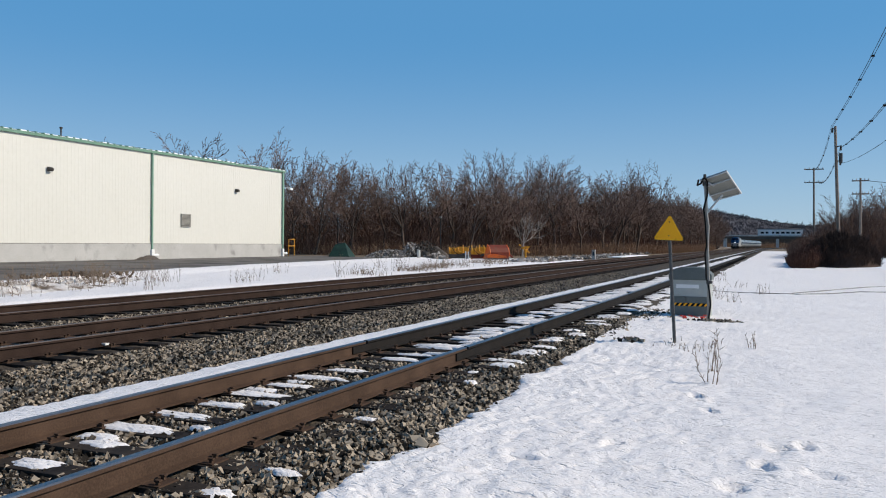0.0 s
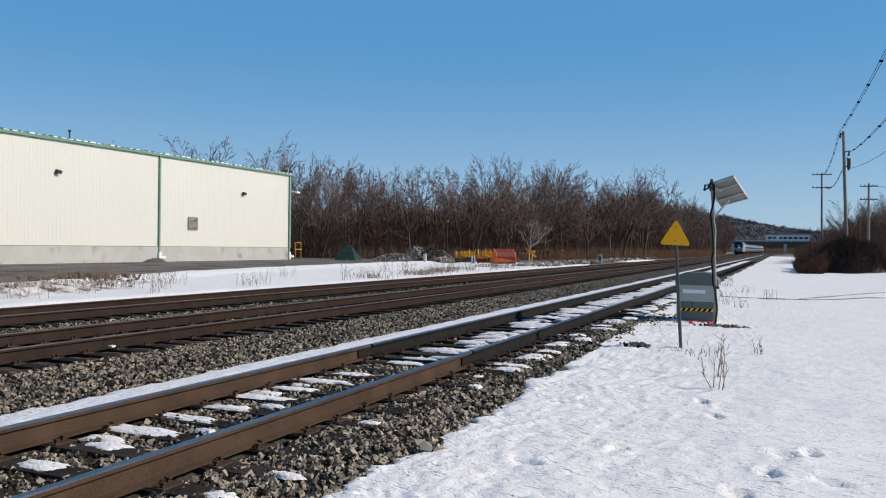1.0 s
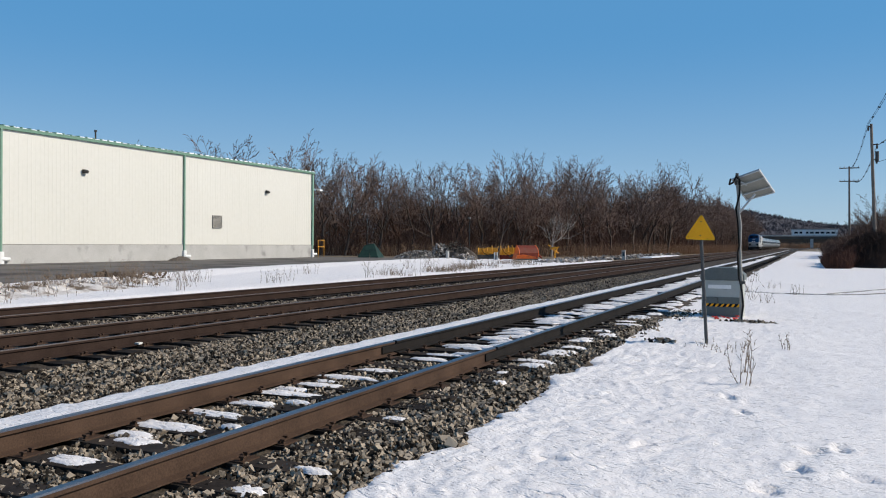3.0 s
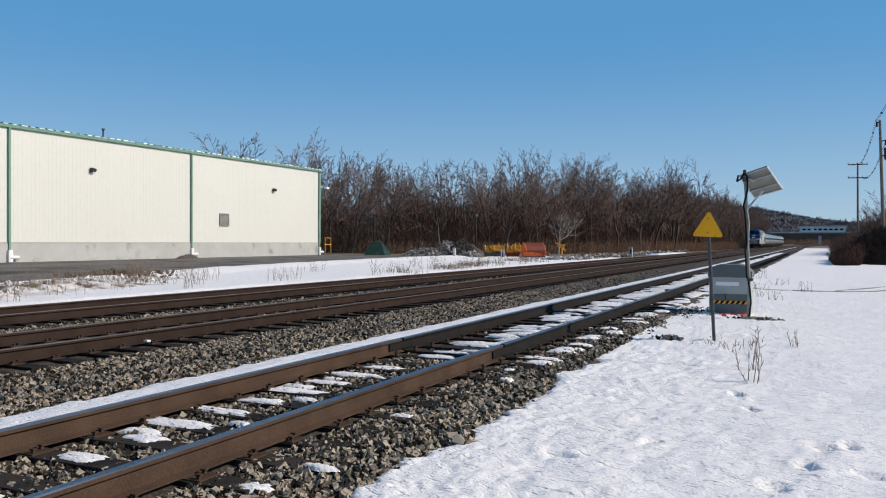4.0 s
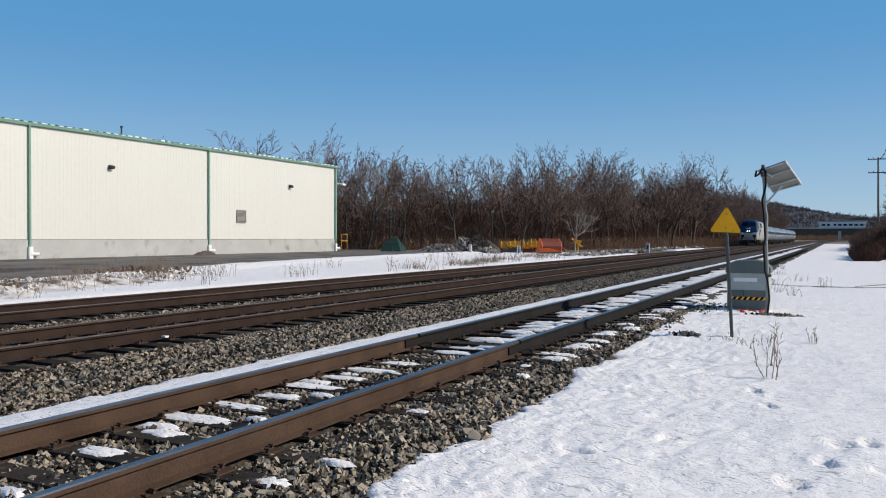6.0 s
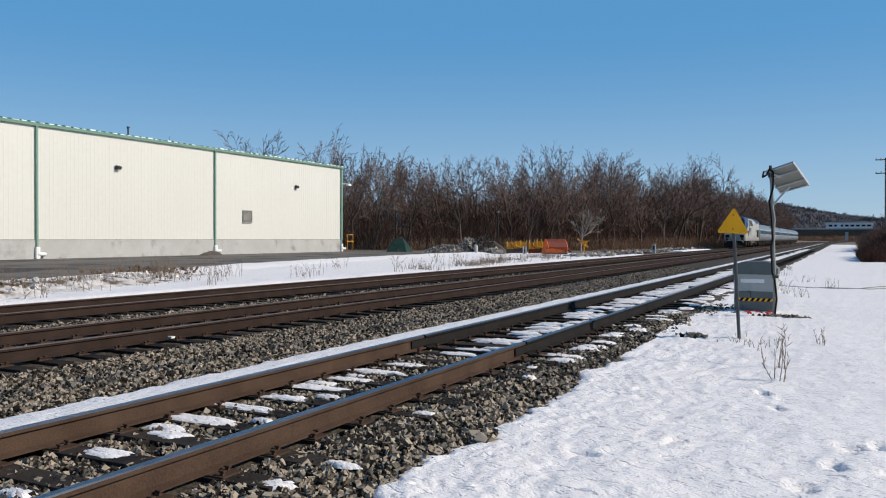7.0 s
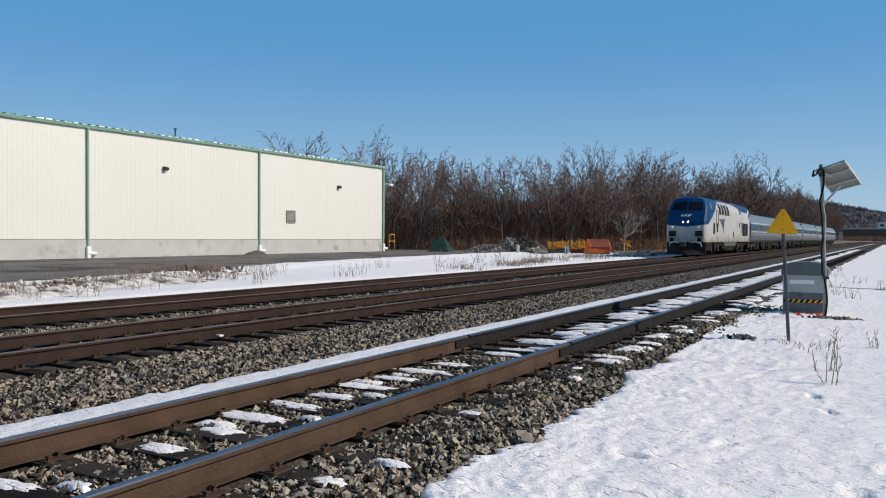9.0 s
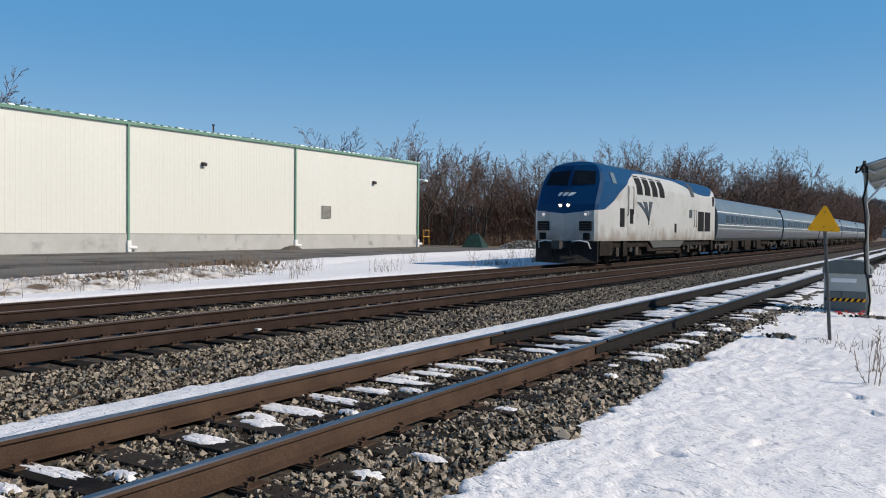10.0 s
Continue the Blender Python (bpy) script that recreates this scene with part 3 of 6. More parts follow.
# snow between the rails and along them
def patches():
    rng = np.random.default_rng(21)
    V, F = [], []

    def blob(x, y, rx, ry, h, z0, a=0.0):
        n, rings, start = 30, 4, len(V)
        ph = rng.uniform(0, 50)
        V.append((x, y, z0 + h))
        for r in range(1, rings + 1):
            f = r / rings
            for k in range(n):
                t = 2 * math.pi * k / n
                w = f * (1 + 0.55 * noise.noise((math.cos(t) * 1.9 + ph, math.sin(t) * 1.9, ph)) + 0.18 * noise.noise((math.cos(t) * 5 + ph, math.sin(t) * 5, ph)))
                u = rx * w * math.copysign(abs(math.cos(t)) ** 0.7, math.cos(t))
                v = ry * w * math.copysign(abs(math.sin(t)) ** 0.7, math.sin(t))
                V.append((x + u * math.cos(a) - v * math.sin(a), y + u * math.sin(a) + v * math.cos(a),
                          z0 + 0.55 * h * (1 - f ** 5) - 0.012 * (r == rings) + 0.006 * rng.uniform(-1, 1) * (r < rings)))
        for k in range(n):
            F.append((start, start + 1 + k, start + 1 + (k + 1) % n))
            for r in range(rings - 1):
                a0, b0 = start + 1 + r * n, start + 1 + (r + 1) * n
                F.append((a0 + k, b0 + k, b0 + (k + 1) % n, a0 + (k + 1) % n))

    c = TRACKS[0]
    y = 1.9
    while y < 130:
        step = 0.28 if y > 9.6 else 0.56
        y += step
        if y < 9.6:
            if rng.random() < 0.8:
                blob(c - rng.uniform(0.15, 0.45), y + rng.uniform(-0.04, 0.04), rng.uniform(0.22, 0.46), rng.uniform(0.07, 0.13), 0.035, 0.055, rng.uniform(-0.06, 0.06))
            if rng.random() < 0.5:
                blob(c - rng.uniform(-0.1, 0.5), y + 0.24, rng.uniform(0.08, 0.22), rng.uniform(0.04, 0.08), 0.03, 0.05)
            if rng.random() < 0.75:
                blob(-3.28 + rng.uniform(-0.1, 0.22), y + rng.uniform(-0.04, 0.04), rng.uniform(0.06, 0.15), rng.uniform(0.045, 0.08), 0.03, 0.05)
        elif y < 34:
            for q in range(2):
                if rng.random() < (0.5 if y < 20 else 0.7):
                    blob(c + rng.uniform(-0.35, 0.4), y + rng.uniform(-0.1, 0.1), rng.uniform(0.2, 0.42), rng.uniform(0.05, 0.13), 0.045, 0.055, rng.uniform(-0.1, 0.1))
            if rng.random() < 0.5:
                blob(-3.3 + rng.uniform(-0.15, 0.15), y, rng.uniform(0.15, 0.3), rng.uniform(0.1, 0.2), 0.04, 0.045)
        else:
            y += 0.4
            if rng.random() < 0.85:
                blob(c + rng.uniform(-0.2, 0.2), y, rng.uniform(0.4, 0.62), rng.uniform(0.3, 0.6), 0.06, 0.05)
    y = 1.9
    while y > -12:
        y -= 0.56
        blob(c - rng.uniform(0.15, 0.45), y + rng.uniform(-0.04, 0.04), rng.uniform(0.18, 0.42), rng.uniform(0.05, 0.11), 0.035, 0.055, rng.uniform(-0.06, 0.06))
        if rng.random() < 0.6:
            blob(-3.28 + rng.uniform(-0.1, 0.22), y, rng.uniform(0.06, 0.15), rng.uniform(0.045, 0.08), 0.03, 0.05)
    return raw("snow_patches", V, F, SNOW, True)


tagged(new("snow_patches", patches()), label="melting snow patches on the siding ties", category="snow", kind="stuff")


def strip_z(x, y):
    t = (x + 6.5 + 0.07 * nz(0, y, 1.3, 9) + 0.05 * nz(0, y, 5, 9)) / 1.1
    return 0.01 + 0.15 * min(1, max(0, t)) ** 0.45 + 0.022 * nz(x, y, 6, 3) + 0.012 * nz(x, y, 15, 5) if t > 0 else -0.05


stx = np.linspace(-6.75, -5.33, 26)
sty = list(np.arange(-20, 2.45, 0.12)) + [2.5 * (300 / 2.5) ** (i / 300) for i in range(301)]
tagged(new("snow_strip", sheet(lambda y: stx, sty, strip_z, SNOW, "snow_strip")), label="ridge of snow along the siding's outer rail", category="snow", kind="structure")


# snow verge past the main tracks, and the yard's asphalt
def lot_edge(y):
    return float(np.interp(y, [-30, 13, 20, 25, 33, 45, 60, 66, 80], [-22.6, -22.6, -24.4, -25.9, -28.2, -30, -31.5, -31.5, -33])) + 0.35 * nz(0, y, 0.4, 4)


def verge_z(x, y):
    e = lot_edge(y)
    near = min(1, max(0, (-16.1 + 0.25 * nz(0, y, 1.2, 6) - x) / 0.7))
    z = -0.08 + 0.22 * near + 0.03 * nz(x, y, 0.8, 2) + 0.02 * nz(x, y, 3, 3)
    far = min(1, max(0, (x - e) / 3.0))
    if y < 70:
        z += 0.16 * math.sin(math.pi * min(1, far)) * near
    return z


vu = np.linspace(0, 1, 60)
vy = list(np.linspace(-30, 8, 90)) + list(np.linspace(8.3, 76, 200))
tagged(new("snow_verge", sheet(lambda y: lot_edge(y) + (-15.95 - lot_edge(y)) * vu, vy, verge_z, SNOW, "snow_verge")),
       label="strip of white snow between main track and yard", category="snow", kind="structure")


def bank(y):
    return lot_edge(y) + 1.3


bky = list(np.linspace(6, 21, 110))
tagged(new("dirty_snow_bank", sheet(lambda y: [bank(y) + u for u in np.linspace(-0.3, 3.6, 34)], bky,
                                    lambda x, y: 0.1 + min(1, (21 - y) / 3) * (0.24 * math.sin(math.pi * min(1, max(0, (x - bank(y) + 0.3) / 3.9))) ** 0.8 * (0.7 + 0.5 * nz(0, y, 0.7, 2)) + 0.10 * nz(x, y, 2.2, 7) + 0.06 * nz(x, y, 6, 3)),
                                    SNOW_DIRTY, "dirty_snow_bank")),
       label="ploughed bank of dirty brown snow at the yard edge", category="snow", kind="structure")
rb = np.random.default_rng(17)
nb = 1300
yb = rb.uniform(7, 23.5, nb)
ub = rb.beta(2, 2.4, nb) * 3.4 - 0.1
P = np.array([(bank(y) + u, y, 0.12 + min(1, (24 - y) / 4) * 0.27 * math.sin(math.pi * min(1, max(0, (u + 0.3) / 3.9))) * rb.uniform(0.4, 1.0)) for y, u in zip(yb, ub)])
V, F = rocks(P, rb.uniform(0.015, 0.06, nb), 0.6)
tagged(new("snow_clods", raw("snow_clods", V, F, SNOW_DIRTY)), label="frozen clods of dirty snow and earth", category="snow", kind="stuff")
P = np.stack([rb.normal(-23.6, 0.5, 240), rb.normal(22.2, 1.0, 240), rb.uniform(0.1, 0.4, 240)], 1)
V, F = rocks(P, rb.uniform(0.03, 0.09, 240), 0.6)
tagged(new("earth_clods", raw("earth_clods", V, F, bpy.data.materials["leaf_litter"])), label="dark earth clods on the verge", category="earth", kind="stuff")
lot = [(-90, -40), (-22.3, -40), (-22.3, 12), (-24.2, 20), (-25.6, 25), (-28, 33), (-29.8, 45), (-31.2, 60), (-31, 66), (-36, 69.5), (-60, 71), (-90, 71)]
bm = bmesh.new()
f = bm.faces.new([bm.verts.new((x, y, 0.2)) for x, y in lot])
bmesh.ops.triangulate(bm, faces=[f])
r = bmesh.ops.extrude_face_region(bm, geom=bm.faces[:])
bmesh.ops.translate(bm, vec=(0, 0, -0.25), verts=[g for g in r["geom"] if isinstance(g, bmesh.types.BMVert)])
bmesh.ops.recalc_face_normals(bm, faces=bm.faces)
top("yard_asphalt", bm, ASPHALT, label="worn grey asphalt yard with damp stains", category="asphalt", kind="structure")

# ---- warehouse ----
WX, Y0, Y1 = -44.0, -12.0, 66.5
ware = empty("warehouse", pose(0, 0, 0), label="long cream metal-clad warehouse with green trim and concrete base", category="warehouse")
for spec in ((WX - 0.3, Y0, 0.1, WX + 0.06, Y1, 1.36), (WX - 40, Y1 - 0.3, 0.1, WX - 0.3, Y1 + 0.06, 1.36), (WX - 40, Y0, 0.1, WX - 0.3, Y0 + 0.3, 1.36), (WX - 40.3, Y0, 0.1, WX - 40, Y1, 1.36)):
    part("foundation_wall", boxes(spec), CONCRETE, ware, "weathered grey cast concrete base")


def ribbed(length, z0, z1, pitch=0.305):
    """Metal siding seen from outside: flat pans with raised ribs, along +y, facing +x."""
    prof, y = [], 0.0
    while y < length:
        prof += [(0.0, y), (0.0, y + pitch - 0.07), (0.006, y + pitch - 0.055), (0.006, y + pitch - 0.02), (0.0, y + pitch - 0.005)]
        y += pitch
    V = [(x, min(v, length), z) for x, v in prof for z in (z0, z1)]
    F = [(2 * i, 2 * i + 2, 2 * i + 3, 2 * i + 1) for i in range(len(prof) - 1)]
    return V, F


V, F = ribbed(Y1 - Y0, 1.40, 8.34)
part("siding", raw("siding", [(WX + x, Y0 + y, z) for x, y, z in V], F, WALL), None, ware, "cream ribbed metal siding")
V, F = ribbed(40, 1.40, 8.3)
part("siding", raw("siding", [(WX - y, Y1 + x, z) for x, y, z in V], F, WALL), None, ware)
part("siding", boxes((WX - 40.2, Y0 + 0.02, 1.36, WX - 0.15, Y0 + 0.2, 8.3), (WX - 40.2, Y0 + 0.2, 1.36, WX - 40, Y1 - 0.2, 8.3)), WALL, ware)
part("base_flashing", boxes((WX - 0.1, Y0, 1.362, WX + 0.075, Y1 + 0.05, 1.40)), LOUVRE, ware, "thin grey strip below the siding")
part("gutter", prism([(WX + 0.0, 8.28), (WX + 0.16, 8.29), (WX + 0.2, 8.44), (WX + 0.17, 8.44), (WX + 0.14, 8.33), (WX + 0.0, 8.33)], Y0, Y1 + 0.15), GREEN, ware, "green eave gutter")
part("roof", prism([(WX + 0.1, 8.38), (WX - 20, 9.7), (WX - 40.3, 8.38), (WX - 40.3, 8.48), (WX - 20, 9.8), (WX + 0.1, 8.48)], Y0 - 0.1, Y1 + 0.1), GREEN, ware, "low green standing-seam roof")
y = Y0 + 0.1
seam_me = as_mesh("roof_seam", prism([(0.12, 0.0), (-20, 1.32), (-20, 1.40), (0.12, 0.09)], -0.035, 0.035), GREEN)
snow_bm = bmesh.new()
while y < Y1:
    s = part("roof_seam", seam_me, None, ware)
    s.location = (WX, y, 8.47)
    w = random.uniform(0.30, 0.55)
    prism([(WX + 0.10, 8.485), (WX - 3.0, 8.69), (WX - 3.0, 8.74), (WX + 0.03, 8.545 + random.uniform(-0.04, 0.03))], y + 0.05, y + 0.05 + w, snow_bm)
    y += 0.61
ob = part("roof_snow", snow_bm, SNOW_SOFT, ware, "thin snow between the roof seams")
tagged(ob, kind="stuff")
part("corner_trim", boxes((WX - 0.1, Y1 - 0.09, 1.40, WX + 0.06, Y1 + 0.07, 8.2)), GREEN, ware)
for y in (66.28, 48.6, 33.05, 17.5, 2.0):
    bm = boxes((WX + 0.035, y - 0.065, 0.75, WX + 0.16, y + 0.065, 8.32), bevel=0.02)
    spout = part("downspout", bm, GREEN, ware, "green downspout")
    bm = boxes((WX + 0.03, y - 0.14, 0.2, WX + 0.24, y + 0.14, 0.95), bevel=0.05)
    rod(bm, (WX + 0.15, y, 0.5), (WX + 0.25, y + 0.5, 0.48), 0.12, sides=10)
    part("drain_boot", bm, WHITE, spout, "white plastic drain boot")
for y, z in ((39.2, 6.25), (59.1, 6.1), (19.3, 6.3)):
    bm = prism([(WX + 0.03, -0.16 + z), (WX + 0.25, -0.13 + z), (WX + 0.30, 0.05 + z), (WX + 0.03, 0.15 + z)], y - 0.21, y + 0.17)
    bmesh.ops.bevel(bm, geom=bm.edges[:], offset=0.03, segments=2, affect="EDGES")
    light = part("wall_light", bm, DARK, ware, "dark wall-pack light")
    part("lens", boxes((WX + 0.07, y - 0.15, z - 0.175, WX + 0.22, y + 0.11, z - 0.152)), WHITE, light)
vent = part("vent_frame", boxes((WX + 0.02, 51.9, 2.75, WX + 0.1, 51.98, 3.78), (WX + 0.02, 52.94, 2.75, WX + 0.1, 53.02, 3.78), (WX + 0.02, 51.98, 2.75, WX + 0.1, 52.94, 2.83), (WX + 0.02, 51.98, 3.70, WX + 0.1, 52.94, 3.78)), LOUVRE, ware, "grey louvred wall vent")
part("vent_back", boxes((WX + 0.034, 51.98, 2.83, WX + 0.040, 52.94, 3.70)), DARK, vent)
for i in range(9):
    z = 2.86 + i * 0.093
    part("slat", prism([(WX + 0.045, z + 0.07), (WX + 0.055, z + 0.075), (WX + 0.1, z + 0.01), (WX + 0.09, z)], 51.99, 52.93), LOUVRE, vent)
bm = bmesh.new()
rod(bm, (WX - 0.2, Y1, 6.85), (WX - 0.1, Y1 + 1.3, 6.9), 0.04)
arm = part("lamp_arm", bm, GREY, ware)
part("lamp_head", boxes((WX - 0.25, Y1 + 1.15, 6.72, WX + 0.05, Y1 + 1.65, 6.9), bevel=0.05), WHITE, arm, "white floodlight head")
for yy in (44.7, 26.0):
    bm = bmesh.new()
    rod(bm, (WX - 5, yy, 8.7), (WX - 5, yy, 9.85), 0.06)
    rod(bm, (WX - 5, yy, 9.85), (WX - 5, yy, 9.98), 0.11)
    part("roof_vent_pipe", bm, DARK, ware)

# earth heap at the wall, yellow guard frame
def heap(name, x, y, w, d, h, material, label, category, z0=0.18, seed=0, k=1.4):
    xs, ys = np.linspace(-1.15, 1.15, 26), np.linspace(-1.15, 1.15, 26)

    def hz(u, v):
        q = u * u + v * v
        return z0 + h * max(-0.05, (1 - q) * (0.85 + 0.5 * nz(u, v, k, seed)) + 0.16 * nz(u, v, k * 3, seed + 1))
    V = [(x + u * w / 2, y + v * d / 2, hz(u, v)) for v in ys for u in xs]
    i = np.arange(25)[:, None] * 26 + np.arange(25)[None]
    F = np.stack([i, i + 1, i + 27, i + 26], -1).reshape(-1, 4)
    return tagged(new(name, raw(name, V, F, material, True)), label=label, category=category)


heap("earth_heap", WX + 0.9, 47.3, 1.2, 2.3, 0.34, HEAP, "low heap of dark earth against the concrete base", "earth", seed=3)
guard = empty("guard_frame", label="yellow steel pipe guard frame at the warehouse corner", category="barrier")
for y in (67.2, 68.2):
    part("post", rod(bmesh.new(), (WX + 0.2, y, 0.15), (WX + 0.2, y, 1.9), 0.035), MACHINE, guard)
part("rail", rod(bmesh.new(), (WX + 0.2, 67.1, 1.85), (WX + 0.2, 68.3, 1.85), 0.035), MACHINE, guard)
part("rail", rod(bmesh.new(), (WX + 0.2, 67.1, 1.2), (WX + 0.2, 68.3, 1.2), 0.05), MACHINE, guard)

# ---- train ----
def front_y(z):
    return float(np.interp(z, [0.9, 2.1, 2.5, 3.1, 3.8, 4.15, 4.33], [0.0, 0.0, 0.10, 0.45, 0.90, 1.12, 1.45]))


SIDE = [(1.50, 1.0), (1.52, 1.15), (1.52, 2.1), (1.52, 2.5), (1.52, 3.1), (1.50, 3.45), (1.36, 3.85), (1.10, 4.14), (0.62, 4.30), (0.0, 4.34)]


def side_x(z):
    return float(np.interp(z, [p[1] for p in SIDE], [p[0] for p in SIDE]))


def nose_w(x):
    return 0.88 * x


def nose_pt(x, z):
    """A point on the nose at x and height z."""
    hw = max(0.3, nose_w(float(np.interp(z, [p[1] for p in SIDE], [p[0] for p in SIDE]))))
    return Vector((x, front_y(z) - 0.14 * (1 - min(1, abs(x) / hw)) , z))


def loco_body():
    bm = bmesh.new()
    rings = []

    def ring(scale, y_of):
        left = [bm.verts.new((-x * scale, y_of(z), z)) for x, z in SIDE[:-1]]
        mid = [bm.verts.new((0, y_of(SIDE[-1][1]), SIDE[-1][1]))]
        right = [bm.verts.new((x * scale, y_of(z), z)) for x, z in SIDE[:-1]][::-1]
        return left + mid + right
    rings.append(ring(0.88, lambda z: front_y(z)))
    rings.append(ring(0.965, lambda z: front_y(z) + 0.14))
    rings.append(ring(1.0, lambda z: front_y(z) + 0.85))
    rings += [ring(1.0, lambda z, y=y: y) for y in (3.2, 6.0, 12.0, 18.0, 20.75)]
    rings.append(ring(0.985, lambda z: 20.9))
    for a, b in zip(rings, rings[1:]):
        for k in range(len(a) - 1):
            bm.faces.new((a[k], a[k + 1], b[k + 1], b[k]))
        bm.faces.new((a[-1], a[0], b[0], b[-1]))
    bm.faces.new(rings[-1])
    a, n = rings[0], len(SIDE)
    mids = [bm.verts.new((0, v.co.y - 0.14, v.co.z)) for v in a[:n - 1]]
    for k in range(n - 2):
        bm.faces.new((a[k], mids[k], mids[k + 1], a[k + 1]))
        bm.faces.new((mids[k], a[-1 - k], a[-2 - k], mids[k + 1]))
    bm.faces.new((a[n - 2], mids[n - 2], a[n - 1]))
    bm.faces.new((mids[n - 2], a[n], a[n - 1]))
    bmesh.ops.recalc_face_normals(bm, faces=bm.faces)
    return bm


def plate(corners, thick, bm=None):
    """A slab with the given outline, raised by thick along its normal."""
    bm = bm or bmesh.new()
    c = [Vector(p) for p in corners]
    n = (c[1] - c[0]).cross(c[2] - c[0]).normalized()
    a = [bm.verts.new(p - n * 0.02) for p in c]
    b = [bm.verts.new(p + n * thick) for p in c]
    k = len(c)
    bm.faces.new(b)
    bm.faces.new(a[::-1])
    for i in range(k):
        bm.faces.new((a[i], a[(i + 1) % k], b[(i + 1) % k], b[i]))
    return bm


def side_patch(s, y0, y1, z0, z1, shear, off=0.015):
    """A panel that follows the curved body side."""
    bm = bmesh.new()
    rows = []
    for k in range(7):
        z = z0 + (z1 - z0) * k / 6
        d = shear * k / 6
        rows.append([bm.verts.new((s * (side_x(z) + off), y, z)) for y in (y0 + d, y1 + d)])
    for a, b in zip(rows, rows[1:]):
        bm.faces.new((a[0], a[1], b[1], b[0]))
    r = bmesh.ops.extrude_face_region(bm, geom=bm.faces[:])
    bmesh.ops.translate(bm, vec=(-s * 0.05, 0, 0), verts=[g for g in r["geom"] if isinstance(g, bmesh.types.BMVert)])
    bmesh.ops.recalc_face_normals(bm, faces=bm.faces)
    return bm


def wheelset(bm, y, r=0.5, gauge=0.75):
    for s in (-1, 1):
        rod(bm, (s * (gauge - 0.07), y, r), (s * (gauge + 0.07), y, r), r, sides=24)
        rod(bm, (s * (gauge + 0.07), y, r), (s * (gauge + 0.3), y, r), 0.16, sides=12)
    rod(bm, (-gauge, y, r), (gauge, y, r), 0.09)
    return bm


def bogie(parent, y, base, r=0.5):
    t = part("truck_frame", boxes((-1.18, y - base / 2 - 0.75, r - 0.02, -0.98, y + base / 2 + 0.75, r + 0.28), (0.98, y - base / 2 - 0.75, r - 0.02, 1.18, y + base / 2 + 0.75, r + 0.28),
                                  (-1.0, y - 0.35, r - 0.05, 1.0, y + 0.35, r + 0.3), bevel=0.04), TRUCK, parent, "dusty cast truck frame")
    for q in (-base / 2, base / 2):
        part("wheelset", wheelset(bmesh.new(), y + q, r), UNDER, t)
        for s in (-1, 1):
            part("axle_box", boxes((s * 1.2 - 0.14, y + q - 0.2, r - 0.18, s * 1.2 + 0.14, y + q + 0.2, r + 0.2), bevel=0.04), TRUCK, t)
            for u in (-0.32, 0.32):
                part("spring", rod(bmesh.new(), (s * 1.1, y + q + u, r + 0.22), (s * 1.1, y + q + u, r + 0.5), 0.11, sides=10), TRUCK, t)
        part("brake_cylinder", boxes((0.9, y + q * 0.45 - 0.2, r + 0.02, 1.3, y + q * 0.45 + 0.2, r + 0.2), (-1.3, y + q * 0.45 - 0.2, r + 0.02, -0.9, y + q * 0.45 + 0.2, r + 0.2), bevel=0.05), DARK, t)


